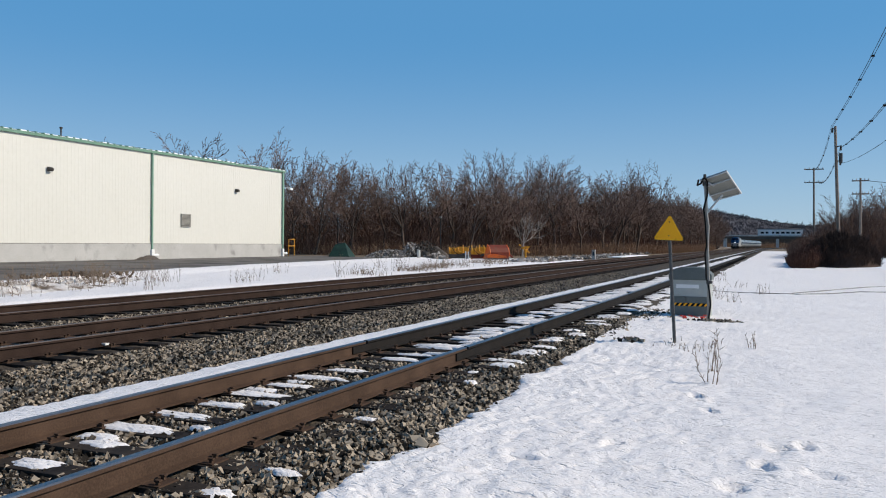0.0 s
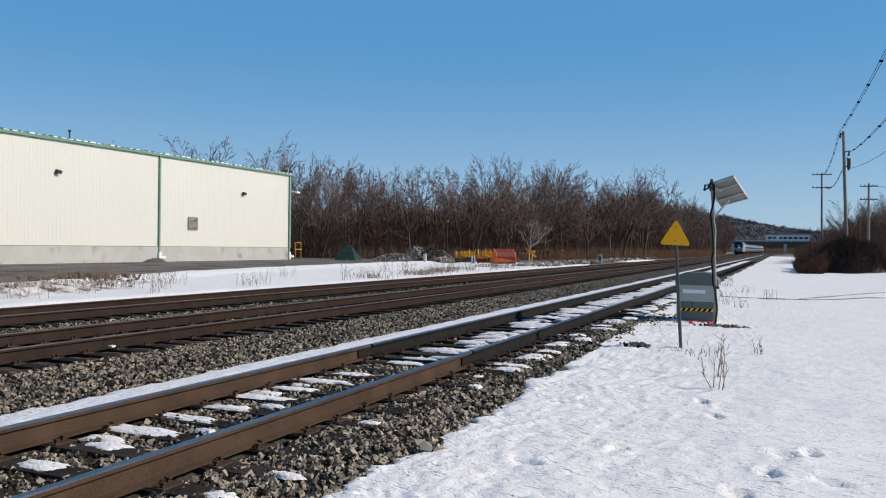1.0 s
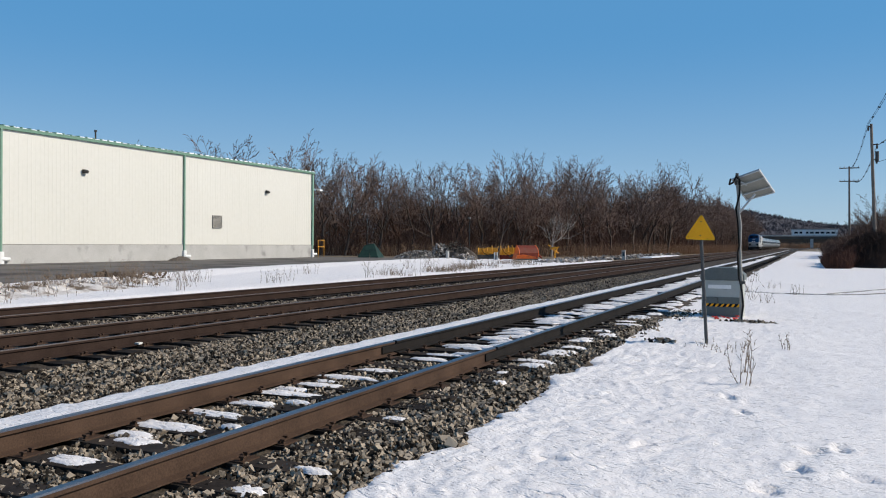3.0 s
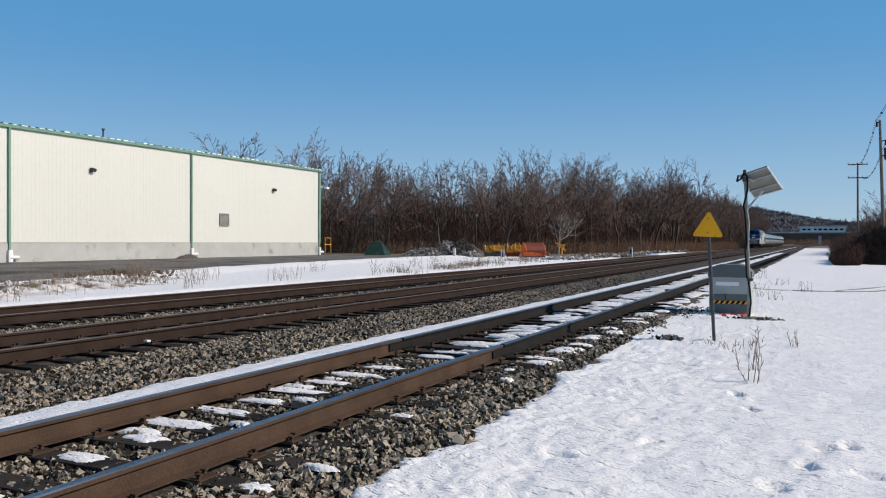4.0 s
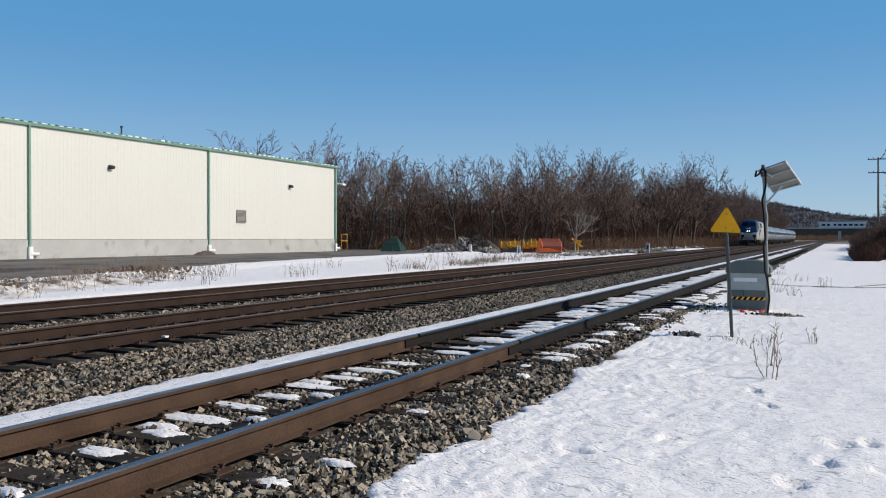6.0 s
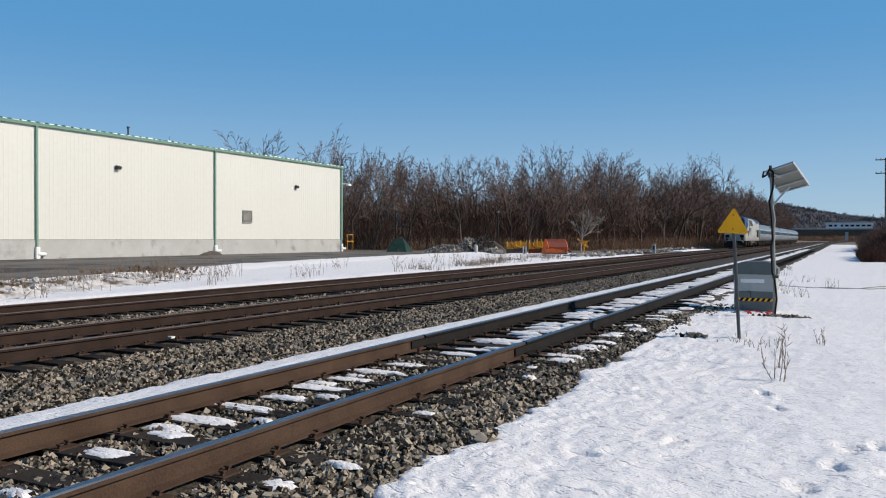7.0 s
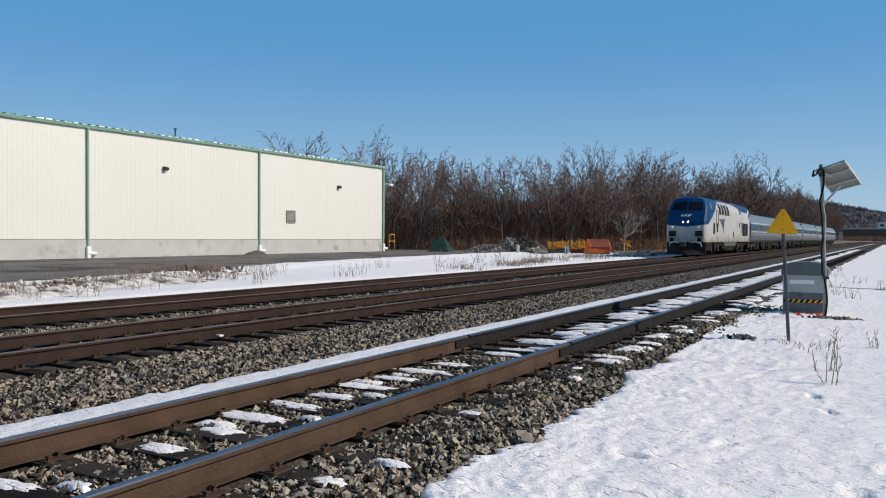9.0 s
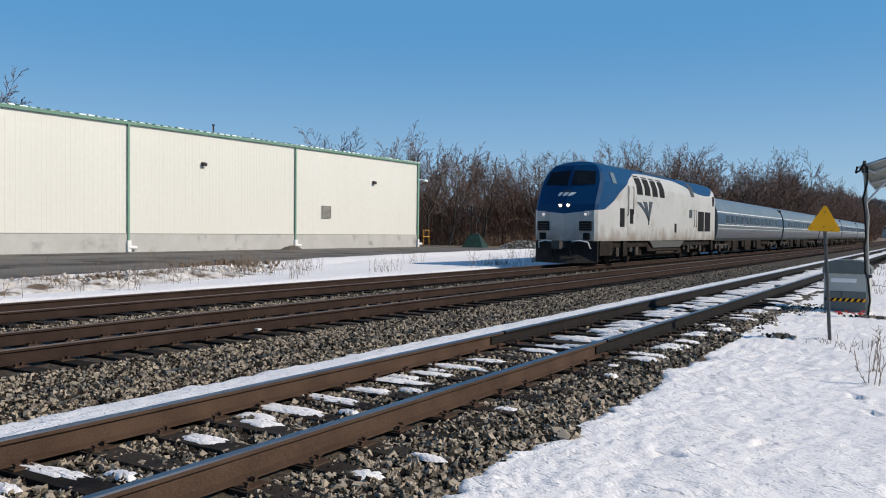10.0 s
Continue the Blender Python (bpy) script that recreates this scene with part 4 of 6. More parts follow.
loco = empty("locomotive", label="streamlined silver and blue diesel locomotive with lit headlamps", category="locomotive")
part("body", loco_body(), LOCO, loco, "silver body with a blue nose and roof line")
for s in (-1, 1):
    c = [nose_pt(s * 0.08, 3.28), nose_pt(s * 1.16, 3.32), nose_pt(s * 1.05, 3.86), nose_pt(s * 0.08, 3.92)]
    part("windshield", plate([p + Vector((0, -0.015, 0)) for p in (c if s > 0 else c[::-1])], 0.012), GLASS, loco, "dark windshield pane")
    bm = bmesh.new()
    rod(bm, nose_pt(s * 0.5, 3.26) + Vector((0, -0.06, 0)), nose_pt(s * 0.25, 3.7) + Vector((0, -0.06, 0)), 0.011)
    part("wiper", bm, BLACK, loco)
    # paired headlamps, ditch lamps, marker grilles
    p = nose_pt(s * 0.18, 2.44)
    ring = part("headlamp_bezel", rod(bmesh.new(), p + Vector((0, 0.1, 0)), p + Vector((0, -0.07, 0)), 0.10, sides=20), DARK, loco)
    part("headlamp", rod(bmesh.new(), p + Vector((0, -0.06, 0)), p + Vector((0, -0.085, 0)), 0.056, sides=20), LAMP, ring, "lit white headlamp")
    p = nose_pt(s * 0.98, 2.08)
    ring = part("lamp_bezel", rod(bmesh.new(), p + Vector((0, 0.1, 0)), p + Vector((0, -0.05, 0)), 0.14, sides=20), GREY, loco)
    part("ditch_lamp", rod(bmesh.new(), p + Vector((0, -0.045, 0)), p + Vector((0, -0.075, 0)), 0.05, sides=20), LAMP_LOW, ring, "lit ditch lamp")
    grille = part("marker_recess", boxes((s * 0.98 - 0.27, -0.14, 1.42, s * 0.98 + 0.27, 0.1, 1.80), bevel=0.02), BLACK, loco, "black recess with bars")
    for i in range(3):
        part("bar", boxes((s * 0.98 - 0.24, -0.152, 1.48 + i * 0.1, s * 0.98 + 0.24, -0.135, 1.51 + i * 0.1)), DARK, grille)
    part("hose_box", boxes((s * 1.02 - 0.14, -0.12, 1.05, s * 1.02 + 0.14, 0.1, 1.33), bevel=0.03), BLACK, loco)
    bm = polyrod([(s * 0.45, -0.28, 0.98), (s * 0.8, -0.3, 1.02), (s * 1.15, -0.2, 0.95), (s * 1.2, -0.05, 0.7)], 0.025)
    part("grab_rail", bm, WHITE, loco)
    # cab side window, doors, louvres
    X = s * 1.53
    # pane made of pale silver: the glass's bright reflection is in the material
    part("cab_window", plate([(s * (side_x(z) + 0.02), y, z) for y, z in ((1.75, 3.4), (2.25, 3.4), (2.15, 3.85), (1.65, 3.85))][::s], 0.02), SILVER, loco, "cab side window, its bright reflection put in as silver")
    for y in (3.75, 4.45):
        part("handrail", polyrod([(X, y, 2.1), (X + s * 0.06, y, 2.2), (X + s * 0.06, y, 3.3), (X, y, 3.4)], 0.018), DARK, loco)
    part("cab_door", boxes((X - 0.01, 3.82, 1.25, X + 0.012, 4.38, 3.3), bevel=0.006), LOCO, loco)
    part("equipment_hatch", boxes((X - 0.02, 2.75, 1.6, X + 0.02, 3.3, 2.4), bevel=0.01), BLACK, loco, "dark side grille")
    part("equipment_hatch", boxes((X - 0.02, 4.05, 1.75, X + 0.02, 4.55, 2.4), bevel=0.01), BLACK, loco)
    for i in range(4):
        y = 5.15 + i * 1.22
        part("upper_grille", side_patch(s, y, y + 0.86, 3.08, 3.93, -0.22), BLACK, loco, "tall dark intake grille")
    part("rear_grille", boxes((X - 0.02, 16.6, 1.5, X + 0.025, 17.9, 2.6), bevel=0.01), BLACK, loco, "square dark radiator grille")
    part("rear_grille", boxes((X - 0.02, 18.2, 1.5, X + 0.025, 19.5, 2.6), bevel=0.01), BLACK, loco)
    part("exhaust_slot", side_patch(s, 14.9, 15.7, 3.35, 4.1, -0.1), DARK, loco)
    part("fuel_gauge", boxes((X - 0.01, 11.6, 1.4, X + 0.02, 11.9, 1.85)), BLACK, loco)
    part("tail_slot", boxes((X - 0.02, 20.1, 3.0, X + 0.02, 20.4, 3.55)), BLACK, loco)
    for y in (15.6, 16.05):
        part("handrail", polyrod([(X, y, 1.7), (X + s * 0.05, y, 1.75), (X + s * 0.05, y, 2.6), (X, y, 2.65)], 0.015), DARK, loco)
    # swept emblem: three tapering bands, and a bar of lettering
    for i in range(3):
        bm, rows = bmesh.new(), []
        for k in range(9):
            u = k / 8
            z = 1.72 + 1.02 * u + 0.04 * i * u
            near = 6.95 - (1.9 - 0.98 * i) * u ** (1.9 - 0.25 * i)
            w = 0.05 + (0.60 - 0.04 * i) * u ** 1.3
            rows.append([bm.verts.new((X + s * 0.008, y, z)) for y in (near, near + w)])
        for p, q in zip(rows, rows[1:]):
            bm.faces.new((p[0], p[1], q[1], q[0])[::s])
        r = bmesh.ops.extrude_face_region(bm, geom=bm.faces[:])
        bmesh.ops.translate(bm, vec=(-s * 0.02, 0, 0), verts=[v for v in r["geom"] if isinstance(v, bmesh.types.BMVert)])
        part("emblem_band", bm, LOGO, loco, "slate swept emblem band")
    part("marking_bar", boxes((X - 0.02, 5.0, 2.90, X + 0.004, 7.6, 2.97)), GREY, loco, "plain grey painted bar")
    part("marking_bar", boxes((X - 0.01, 14.6, 2.2, X + 0.008, 15.2, 2.65)), LOGO, loco)
    # steps and skirt plates
    part("step_well", boxes((s * 1.36 - 0.12, 3.35, 0.35, s * 1.36 + 0.12, 3.95, 1.0), bevel=0.02), UNDER, loco)
    part("side_skirt", boxes((s * 1.44 - 0.04, 0.35, 0.4, s * 1.44 + 0.04, 1.9, 1.02), bevel=0.02), UNDER, loco, "grimy grey skirt below the cab")
    part("rear_step", boxes((s * 1.36 - 0.1, 20.1, 0.4, s * 1.36 + 0.1, 20.6, 1.0)), UNDER, loco)
bm = bmesh.new()
for u, v, w in ((-0.36, 0.0, 0.10), (-0.14, 0.03, 0.13), (0.12, 0.05, 0.16)):
    a = [nose_pt(u + v, 2.98), nose_pt(u + v + w * 1.5, 2.98), nose_pt(u + w * 1.2 - 0.06, 2.86), nose_pt(u - 0.06, 2.84)]
    plate([p + Vector((0, -0.03, 0)) for p in a[::-1]], 0.004, bm)
part("nose_emblem", bm, WHITE, loco, "pale swept nose emblem")
part("marking_bar", plate([p + Vector((0, -0.02, 0)) for p in (nose_pt(-0.2, 3.02), nose_pt(0.2, 3.02), nose_pt(0.2, 3.08), nose_pt(-0.2, 3.08))], 0.004), LOGO, loco)
part("underframe", boxes((-1.35, 0.3, 0.72, 1.35, 20.7, 1.02)), UNDER, loco)
bm = bmesh.new()
prof = [(-1.45, 0.15, 1.0), (-1.45, 0.12, 0.12), (0, -0.65, 0.10), (1.45, 0.12, 0.12), (1.45, 0.15, 1.0), (0, -0.15, 1.0)]
pv = [bm.verts.new(p) for p in prof]
bm.faces.new((pv[0], pv[1], pv[2], pv[5]))
bm.faces.new((pv[5], pv[2], pv[3], pv[4]))
r = bmesh.ops.extrude_face_region(bm, geom=bm.faces[:])
bmesh.ops.translate(bm, vec=(0, 0.12, 0), verts=[g for g in r["geom"] if isinstance(g, bmesh.types.BMVert)])
bmesh.ops.recalc_face_normals(bm, faces=bm.faces)
part("pilot_plough", bm, PLOUGH, loco, "dark snowplough pilot")
bm = boxes((-0.12, -0.75, 0.72, 0.12, 0.2, 0.98), (-0.22, -0.95, 0.68, 0.16, -0.65, 1.02), bevel=0.04)
part("coupler", bm, DARK, loco, "steel knuckle coupler")
for u in (-0.45, 0.38):
    part("air_hose", polyrod([(u, -0.2, 0.95), (u, -0.42, 0.8), (u + 0.08, -0.45, 0.45), (u + 0.15, -0.4, 0.35)], 0.03), BLACK, loco)
# solid dark block added to keep the space below the floor dark
part("center_sill", boxes((-0.66, 0.6, 0.13, 0.66, 20.4, 1.0), (-1.12, 6.6, 0.3, 1.12, 14.4, 1.0)), UNDER, loco)
part("fuel_tank", prism([(-1.35, 0.9), (-1.4, 0.5), (-1.0, 0.25), (1.0, 0.25), (1.4, 0.5), (1.35, 0.9)], 7.2, 13.0), UNDER, loco, "sooty fuel tank")
for s in (-1, 1):
    bm = bmesh.new()
    rows = [[bm.verts.new((s * x, y, z)) for y, z in ((7.3, 1.02), (13.9, 1.02), (13.0, 0.66), (8.0, 0.66))] for x in (1.46, 1.38)]
    for q in ((0, 1, 2, 3),):
        bm.faces.new([rows[0][k] for k in q])
        bm.faces.new([rows[1][k] for k in q][::-1])
    for k in range(4):
        bm.faces.new((rows[0][k], rows[1][k], rows[1][(k + 1) % 4], rows[0][(k + 1) % 4]))
    bmesh.ops.recalc_face_normals(bm, faces=bm.faces)
    part("tank_panel", bm, POST, loco, "dusty grey tapered skirt panel")
    for y in (2.6, 6.3, 14.4, 18.9):
        part("sand_pipe", polyrod([(s * 1.22, y, 1.0), (s * 1.25, y, 0.6), (s * 0.95, y + 0.25, 0.25)], 0.035, 6), TRUCK, loco)
    part("air_tank", rod(bmesh.new(), (s * 1.15, 9.0, 0.5), (s * 1.15, 12.2, 0.5), 0.2, sides=12), TRUCK, loco)
bogie(loco, 4.4, 2.75, 0.51)
bogie(loco, 16.6, 2.75, 0.51)
part("roof_hatch", boxes((-0.5, 9.0, 4.28, 0.5, 12.0, 4.40), (-0.6, 15.0, 4.25, 0.6, 17.0, 4.36), bevel=0.03), DARK, loco)
part("horn", boxes((-0.2, 3.2, 4.3, 0.2, 3.6, 4.42), bevel=0.03), DARK, loco)
part("gangway", boxes((-0.75, 20.85, 0.95, 0.75, 21.25, 3.6), bevel=0.05), BLACK, loco, "black rubber gangway")

CAR = [(1.28, 0.95), (1.46, 1.15), (1.55, 1.6), (1.575, 2.0), (1.56, 2.5), (1.50, 2.85), (1.34, 3.25), (1.02, 3.58), (0.55, 3.78), (0.0, 3.84)]


def car_x(z):
    return float(np.interp(z, [p[1] for p in CAR], [p[0] for p in CAR]))


def car_shell(y0, y1, za, zb, grow=0.0, n=6):
    """The band of the shell between two heights, on both sides, or the closed roof."""
    bm = bmesh.new()
    zs = np.linspace(za, zb, n)
    for s in (-1, 1):
        a = [bm.verts.new((s * (car_x(z) + grow), y0, z)) for z in zs]
        b = [bm.verts.new((s * (car_x(z) + grow), y1, z)) for z in zs]
        for k in range(n - 1):
            bm.faces.new((a[k], a[k + 1], b[k + 1], b[k]) if s > 0 else (a[k], b[k], b[k + 1], a[k + 1]))
    return bm


def car_body(length):
    pts = [(-x, z) for x, z in CAR[:-1]] + [CAR[-1]] + [(x, z) for x, z in CAR[:-1]][::-1]
    return prism(pts, 0.35, length - 0.35)


coach = empty("passenger_coach", label="silver tubular passenger coach with a blue window band", category="railway coach", group="coaches of the train")
LEN = 26.0
body = part("body", car_body(LEN), SILVER, coach, "brushed silver fluted body")
part("window_band", car_shell(0.4, LEN - 0.4, 2.02, 2.72, 0.008), CARBLUE, coach, "blue-grey window band")
part("lower_panel", car_shell(0.4, LEN - 0.4, 1.25, 1.62, 0.008), CARGREY, coach, "grey lower panel")
for z in (1.72, 1.95, 2.78):
    part("flute", car_shell(0.4, LEN - 0.4, z, z + 0.05, 0.016, 2), WHITE if z > 1.9 else GREY, coach)
for s in (-1, 1):
    for i in range(13):
        y = 2.7 + i * 1.6
        for name, e, mat in (("window_frame", 0.09, CARGREY), ("window", 0.0, GLASS)):
            c = [(s * (car_x(z) + (0.010 if e else 0.016)), u, z) for u, z in ((y - e, 2.12 - e), (y + 1.05 + e, 2.12 - e), (y + 1.05 + e, 2.64 + e), (y - e, 2.64 + e))]
            part(name, plate(c[::s], 0.012), mat, coach)
    for y in (1.2, LEN - 2.0):
        part("door", plate([(s * (car_x(z) + 0.012), u, z) for u, z in ((y, 1.1), (y + 0.8, 1.1), (y + 0.8, 2.95), (y, 2.95))][::s], 0.008), CARGREY, coach, "end door")
part("diaphragm", boxes((-1.3, 0.02, 0.95, 1.3, 0.36, 3.55), (-1.3, LEN - 0.36, 0.95, 1.3, LEN - 0.02, 3.55), bevel=0.04), BLACK, coach, "black end diaphragm")
# the long low blocks here are added fill that darkens the underside
part("underframe", boxes((-1.2, 5.0, 0.45, 1.2, 8.5, 0.96), (-1.25, 9.5, 0.5, 1.25, 13.0, 0.96), (-1.2, 14.2, 0.4, 1.2, 17.5, 0.96), (-1.15, 18.0, 0.6, 1.15, 20.5, 0.96), (-0.95, 5.0, 0.2, 0.95, 20.9, 0.965), (-1.3, 6.2, 0.3, 1.3, 7.6, 0.955), (-1.3, 10.4, 0.28, 1.3, 12.2, 0.955), (-1.3, 15.0, 0.3, 1.3, 16.6, 0.955), (-0.6, 0.6, 0.22, 0.6, LEN - 0.6, 0.97), bevel=0.03), UNDER, coach, "sooty equipment boxes and added dark filler blocks below the floor")
bogie(coach, 3.4, 2.6, 0.46)
bogie(coach, LEN - 3.4, 2.6, 0.46)
for ob in loco.children_recursive:
    ob.data.transform(Matrix.Diagonal((1, 1, 1.07, 1)))
for ob in coach.children_recursive:
    ob.data.transform(Matrix.Diagonal((1, 1, 1.04, 1)))
COACHES = [coach] + [copy_thing(coach, pose(0, 0, 0)) for i in range(4)]

# ---- trees and brush ----
def tree_meshes(seed, h, spread=0.55, bark=None, twig=None, deep=4):
    """Trunk and crown of a bare broadleaf tree of height h: a forked trunk, curving limbs, then ever finer twigs."""
    rng = random.Random(seed)
    trunk, crown = [], []

    def side(d, a):
        axis = Vector((rng.gauss(0, 1), rng.gauss(0, 1), rng.gauss(0, 1))).cross(d).normalized()
        return (Matrix.Rotation(a, 3, axis) @ d).normalized()

    def grow(p, d, length, r, level):
        n, taper = (4, 6, 4, 2, 1)[level], (0.93, 0.83, 0.76, 0.72, 0.7)[level]
        for k in range(n):
            wander = (0.07, 0.12, 0.13, 0.10, 0.08)[level]
            d = (d + Vector((rng.gauss(0, wander), rng.gauss(0, wander), rng.gauss(0, wander) + (0.02, 0.06, 0.03, 0.02, 0)[level]))).normalized()
            q = p + d * length / n
            r2 = max(0.0155, r * taper)
            (trunk if level < 2 else crown).append((tuple(p), tuple(q), r, r2))
            p, r = q, r2
            if level == 0 or level >= deep:
                if level == 0 and k >= 2 and rng.random() < 0.8:
                    grow(p, side(d, rng.uniform(0.8, 1.2) * spread / 0.55), h * rng.uniform(0.26, 0.40), r * 0.42, 1)
                continue
            if level == 1 and k == 0:
                continue
            for i in range((0, rng.choice((1, 1, 2)), rng.choice((1, 2, 2)), 2)[level]):
                grow(p, side(d, rng.uniform(0.45, 0.95) * spread / 0.55), length * rng.uniform(*((0, 0), (0.36, 0.50), (0.30, 0.44), (0.30, 0.46))[level]) * (1.1 - 0.35 * k / n), max(0.017, r * rng.uniform(0.42, 0.62)), level + 1)
        if level == 0:
            for i in range(rng.choice((3, 4, 4))):
                grow(p, side(d, rng.uniform(0.22, 0.72) * spread / 0.55), h * rng.uniform(0.44, 0.54), r * rng.uniform(0.55, 0.75), 1)
        elif level < min(3, deep):
            grow(p, side(d, 0.25), length * 0.45, r, level + 1)
    grow(Vector((0, 0, -0.3)), Vector((rng.gauss(0, 0.1), rng.gauss(0, 0.1), 1)).normalized(), h * rng.uniform(0.26, 0.42), h * 0.014 + 0.04, 0)
    a = raw("trunk", *sticks(trunk, 5), bark or BARK, True)
    b = raw("crown", *sticks(crown, 3), twig or TWIG)
    return a, b


def bare_tree(seed, h, label, m, bark=None, twig=None, spread=0.55, deep=4):
    t = empty("bare_tree", m, label=label, category="tree", group="bare winter trees")
    a, b = tree_meshes(seed, h, spread, bark, twig, deep)
    part("trunk", a, None, t)
    part("crown", b, None, t)
    return t


rng = random.Random(77)
FOREST = [(-110, 80), (-84, 88), (-62, 87), (-48, 86), (-38, 90), (-30, 99), (-23.5, 118), (-21.5, 165), (-21, 240), (-21.5, 330), (-27, 430), (-36, 520)]


def along(points, s):
    for a, b in zip(points, points[1:]):
        d = math.dist(a, b)
        if s <= d:
            u = s / d
            n = Vector((a[1] - b[1], b[0] - a[0])).normalized()
            return a[0] + (b[0] - a[0]) * u, a[1] + (b[1] - a[1]) * u, n
        s -= d
    return None


kinds = [bare_tree(40 + i, 10.0, "tall bare grey-brown tree at the wood's edge", pose(-60 - 7 * i, 118 + 4 * i, 0, 0, 0, 40 * i), spread=sp)
         for i, sp in enumerate((0.5, 0.6, 0.55, 0.68, 0.46, 0.62, 0.52, 0.58))]
count = 0
for row, (off, gap) in enumerate(((0, 3.9), (5, 4.4), (11, 5.6), (19, 7.0))):
    s = rng.uniform(0, 3)
    while True:
        hit = along(FOREST, s)
        if not hit or count > 205:
            break
        x, y, n = hit
        x, y = x + n.x * off + rng.uniform(-1.5, 1.5), y + n.y * off + rng.uniform(-1.5, 1.5)
        far = y > 190
        s += gap * rng.uniform(0.7, 1.3) * (1.5 if far else 1.1)
        if far and row > 1:
            continue
        h = (rng.uniform(0.98, 1.22) + 0.014 * off) * (0.96 if y < 112 else 1.04 if y < 200 else 1.2)
        m = pose(x, y, ground_z(x, y), 0, 0, rng.uniform(0, 360)) @ Matrix.Diagonal((h, h, h, 1))
        copy_thing(rng.choice(kinds), m)
        count += 1
for px, py, h, i in ((-86.9, 100, 1.8, 0), (-69.5, 100, 1.65, 2), (-73.5, 106, 1.62, 1), (-76.5, 104, 1.5, 3), (-92, 92, 1.5, 2), (-20.4, 131, 1.32, 6), (-104, 54, 1.9, 4), (-22, 128, 1.25, 5), (-60, 103, 1.35, 2), (-66, 105, 1.3, 4)):
    copy_thing(kinds[i], pose(px, py, 0, 0, 0, 70 * i + px) @ Matrix.Diagonal((h, h, h, 1)))
for i in range(36):
    y = rng.uniform(116, 195)
    x = y * rng.uniform(0.045, 0.15)
    h = rng.uniform(0.8, 1.05) * (0.6 + 3.5 * min(0.11, x / y))
    if x / y > 0.03:
        copy_thing(rng.choice(kinds), pose(x, y, ground_z(x, y), 0, 0, rng.uniform(0, 360)) @ Matrix.Diagonal((h, h, h, 1)))
bare_tree(91, 5.6, "slender pale birch at the edge of the yard", pose(-27.0, 90, 0.1) @ Matrix.Diagonal((0.9, 0.9, 0.92, 1)), PALE_BARK, PALE_BARK, 0.55, 3)


def brush(n, place, h0, h1, r, lean, material, name, label, seed, side=2):
    g = random.Random(seed)
    st = []
    for i in range(n):
        x, y, z, k = place(g)
        h = g.uniform(h0, h1) * k
        p = Vector((x, y, z - 0.1))
        d = Vector((g.gauss(0, lean), g.gauss(0, lean), 1)).normalized()
        q = p + d * h
        st.append((tuple(p), tuple(q), r, r * 0.5))
        for j in range(side):
            u = g.uniform(0.35, 0.95)
            e = Vector((g.gauss(0, 0.7), g.gauss(0, 0.7), 0.8)).normalized()
            b = p + d * h * u
            st.append((tuple(b), tuple(b + e * h * g.uniform(0.15, 0.35)), r * 0.6, r * 0.35))
    return tagged(new(name, raw(name, *sticks(st, 3), material)), label=label, category=label.split()[-1], kind="stuff")


def wood_place(g):
    while True:
        hit = along(FOREST, g.uniform(0, 1) ** 1.3 * 520)
        if hit:
            x, y, n = hit
            o = g.uniform(-1, 26)
            x, y = x + n.x * o, y + n.y * o
            return x, y, ground_z(x, y), 0.6 + 0.4 * g.random()


brush(12500, wood_place, 2.0, 7.8, 0.028, 0.32, BRUSH, "undergrowth", "dense leafless brown undergrowth of the winter woods", 5, 4)


def back_place(g):
    while True:
        hit = along(FOREST, g.uniform(0, 420))
        if hit:
            x, y, n = hit
            o = g.uniform(5, 30)
            x, y = x + n.x * o, y + n.y * o
            return x, y, ground_z(x, y), (0.70 if y < 120 else 0.95) * (0.75 + 0.25 * g.random())


brush(6500, back_place, 7.0, 11.5, 0.052, 0.16, BRUSH, "back_woods", "deep ranks of bare brown winter woods", 7, 7)


def fringe_place(g):
    while True:
        hit = along(FOREST, g.uniform(0, 300))
        if hit:
            x, y, n = hit
            o = g.uniform(-1.5, 4)
            x, y = x + n.x * o, y + n.y * o
            return x, y, ground_z(x, y), 0.5 + 0.5 * g.random()


brush(6000, fringe_place, 1.0, 4.5, 0.022, 0.3, BRUSH, "fringe_brush", "tangled leafless brown fringe of winter brush", 6, 4)


def reed_place(g):
    hit = along(FOREST, g.uniform(62, 260))
    x, y, n = hit
    o = -g.uniform(0.2, 4.2)
    x, y = x + n.x * o, y + n.y * o
    return x, y, ground_z(x, y), 0.6 + 0.5 * max(0, nz(x, y, 0.25, 3)) + 0.2


brush(6500, reed_place, 0.8, 2.2, 0.018, 0.2, REED, "reed_grass", "tall dry tan and russet grass", 8, 2)


def mound_z(x, y):
    u, v = (x - 4.9) / 2.9, (y - 71.5) / 3.4
    q = u * u + v * v
    return 0.05 + 2.35 * max(-0.04, (1 - q ** 1.25) * (0.9 + 0.35 * nz(x, y, 0.9, 5)) + 0.05 * nz(x, y, 3.0, 6))


# mound coloured dark for its shaded face, next to the lit russet brush
tagged(new("brush_mound", sheet(lambda y: list(np.linspace(1.7, 8.1, 40)), list(np.linspace(67.9, 75.1, 40)), mound_z, SHADED_THICKET, "brush_mound")),
       label="overgrown mound of matted brush beside the snow, shade painted dark", category="mound")


def mound_place(g):
    while True:
        x, y = g.uniform(2.1, 7.7), g.uniform(68.2, 74.8)
        z = mound_z(x, y)
        if z > 0.15:
            return x, y, z, 0.5 + 0.5 * g.random()


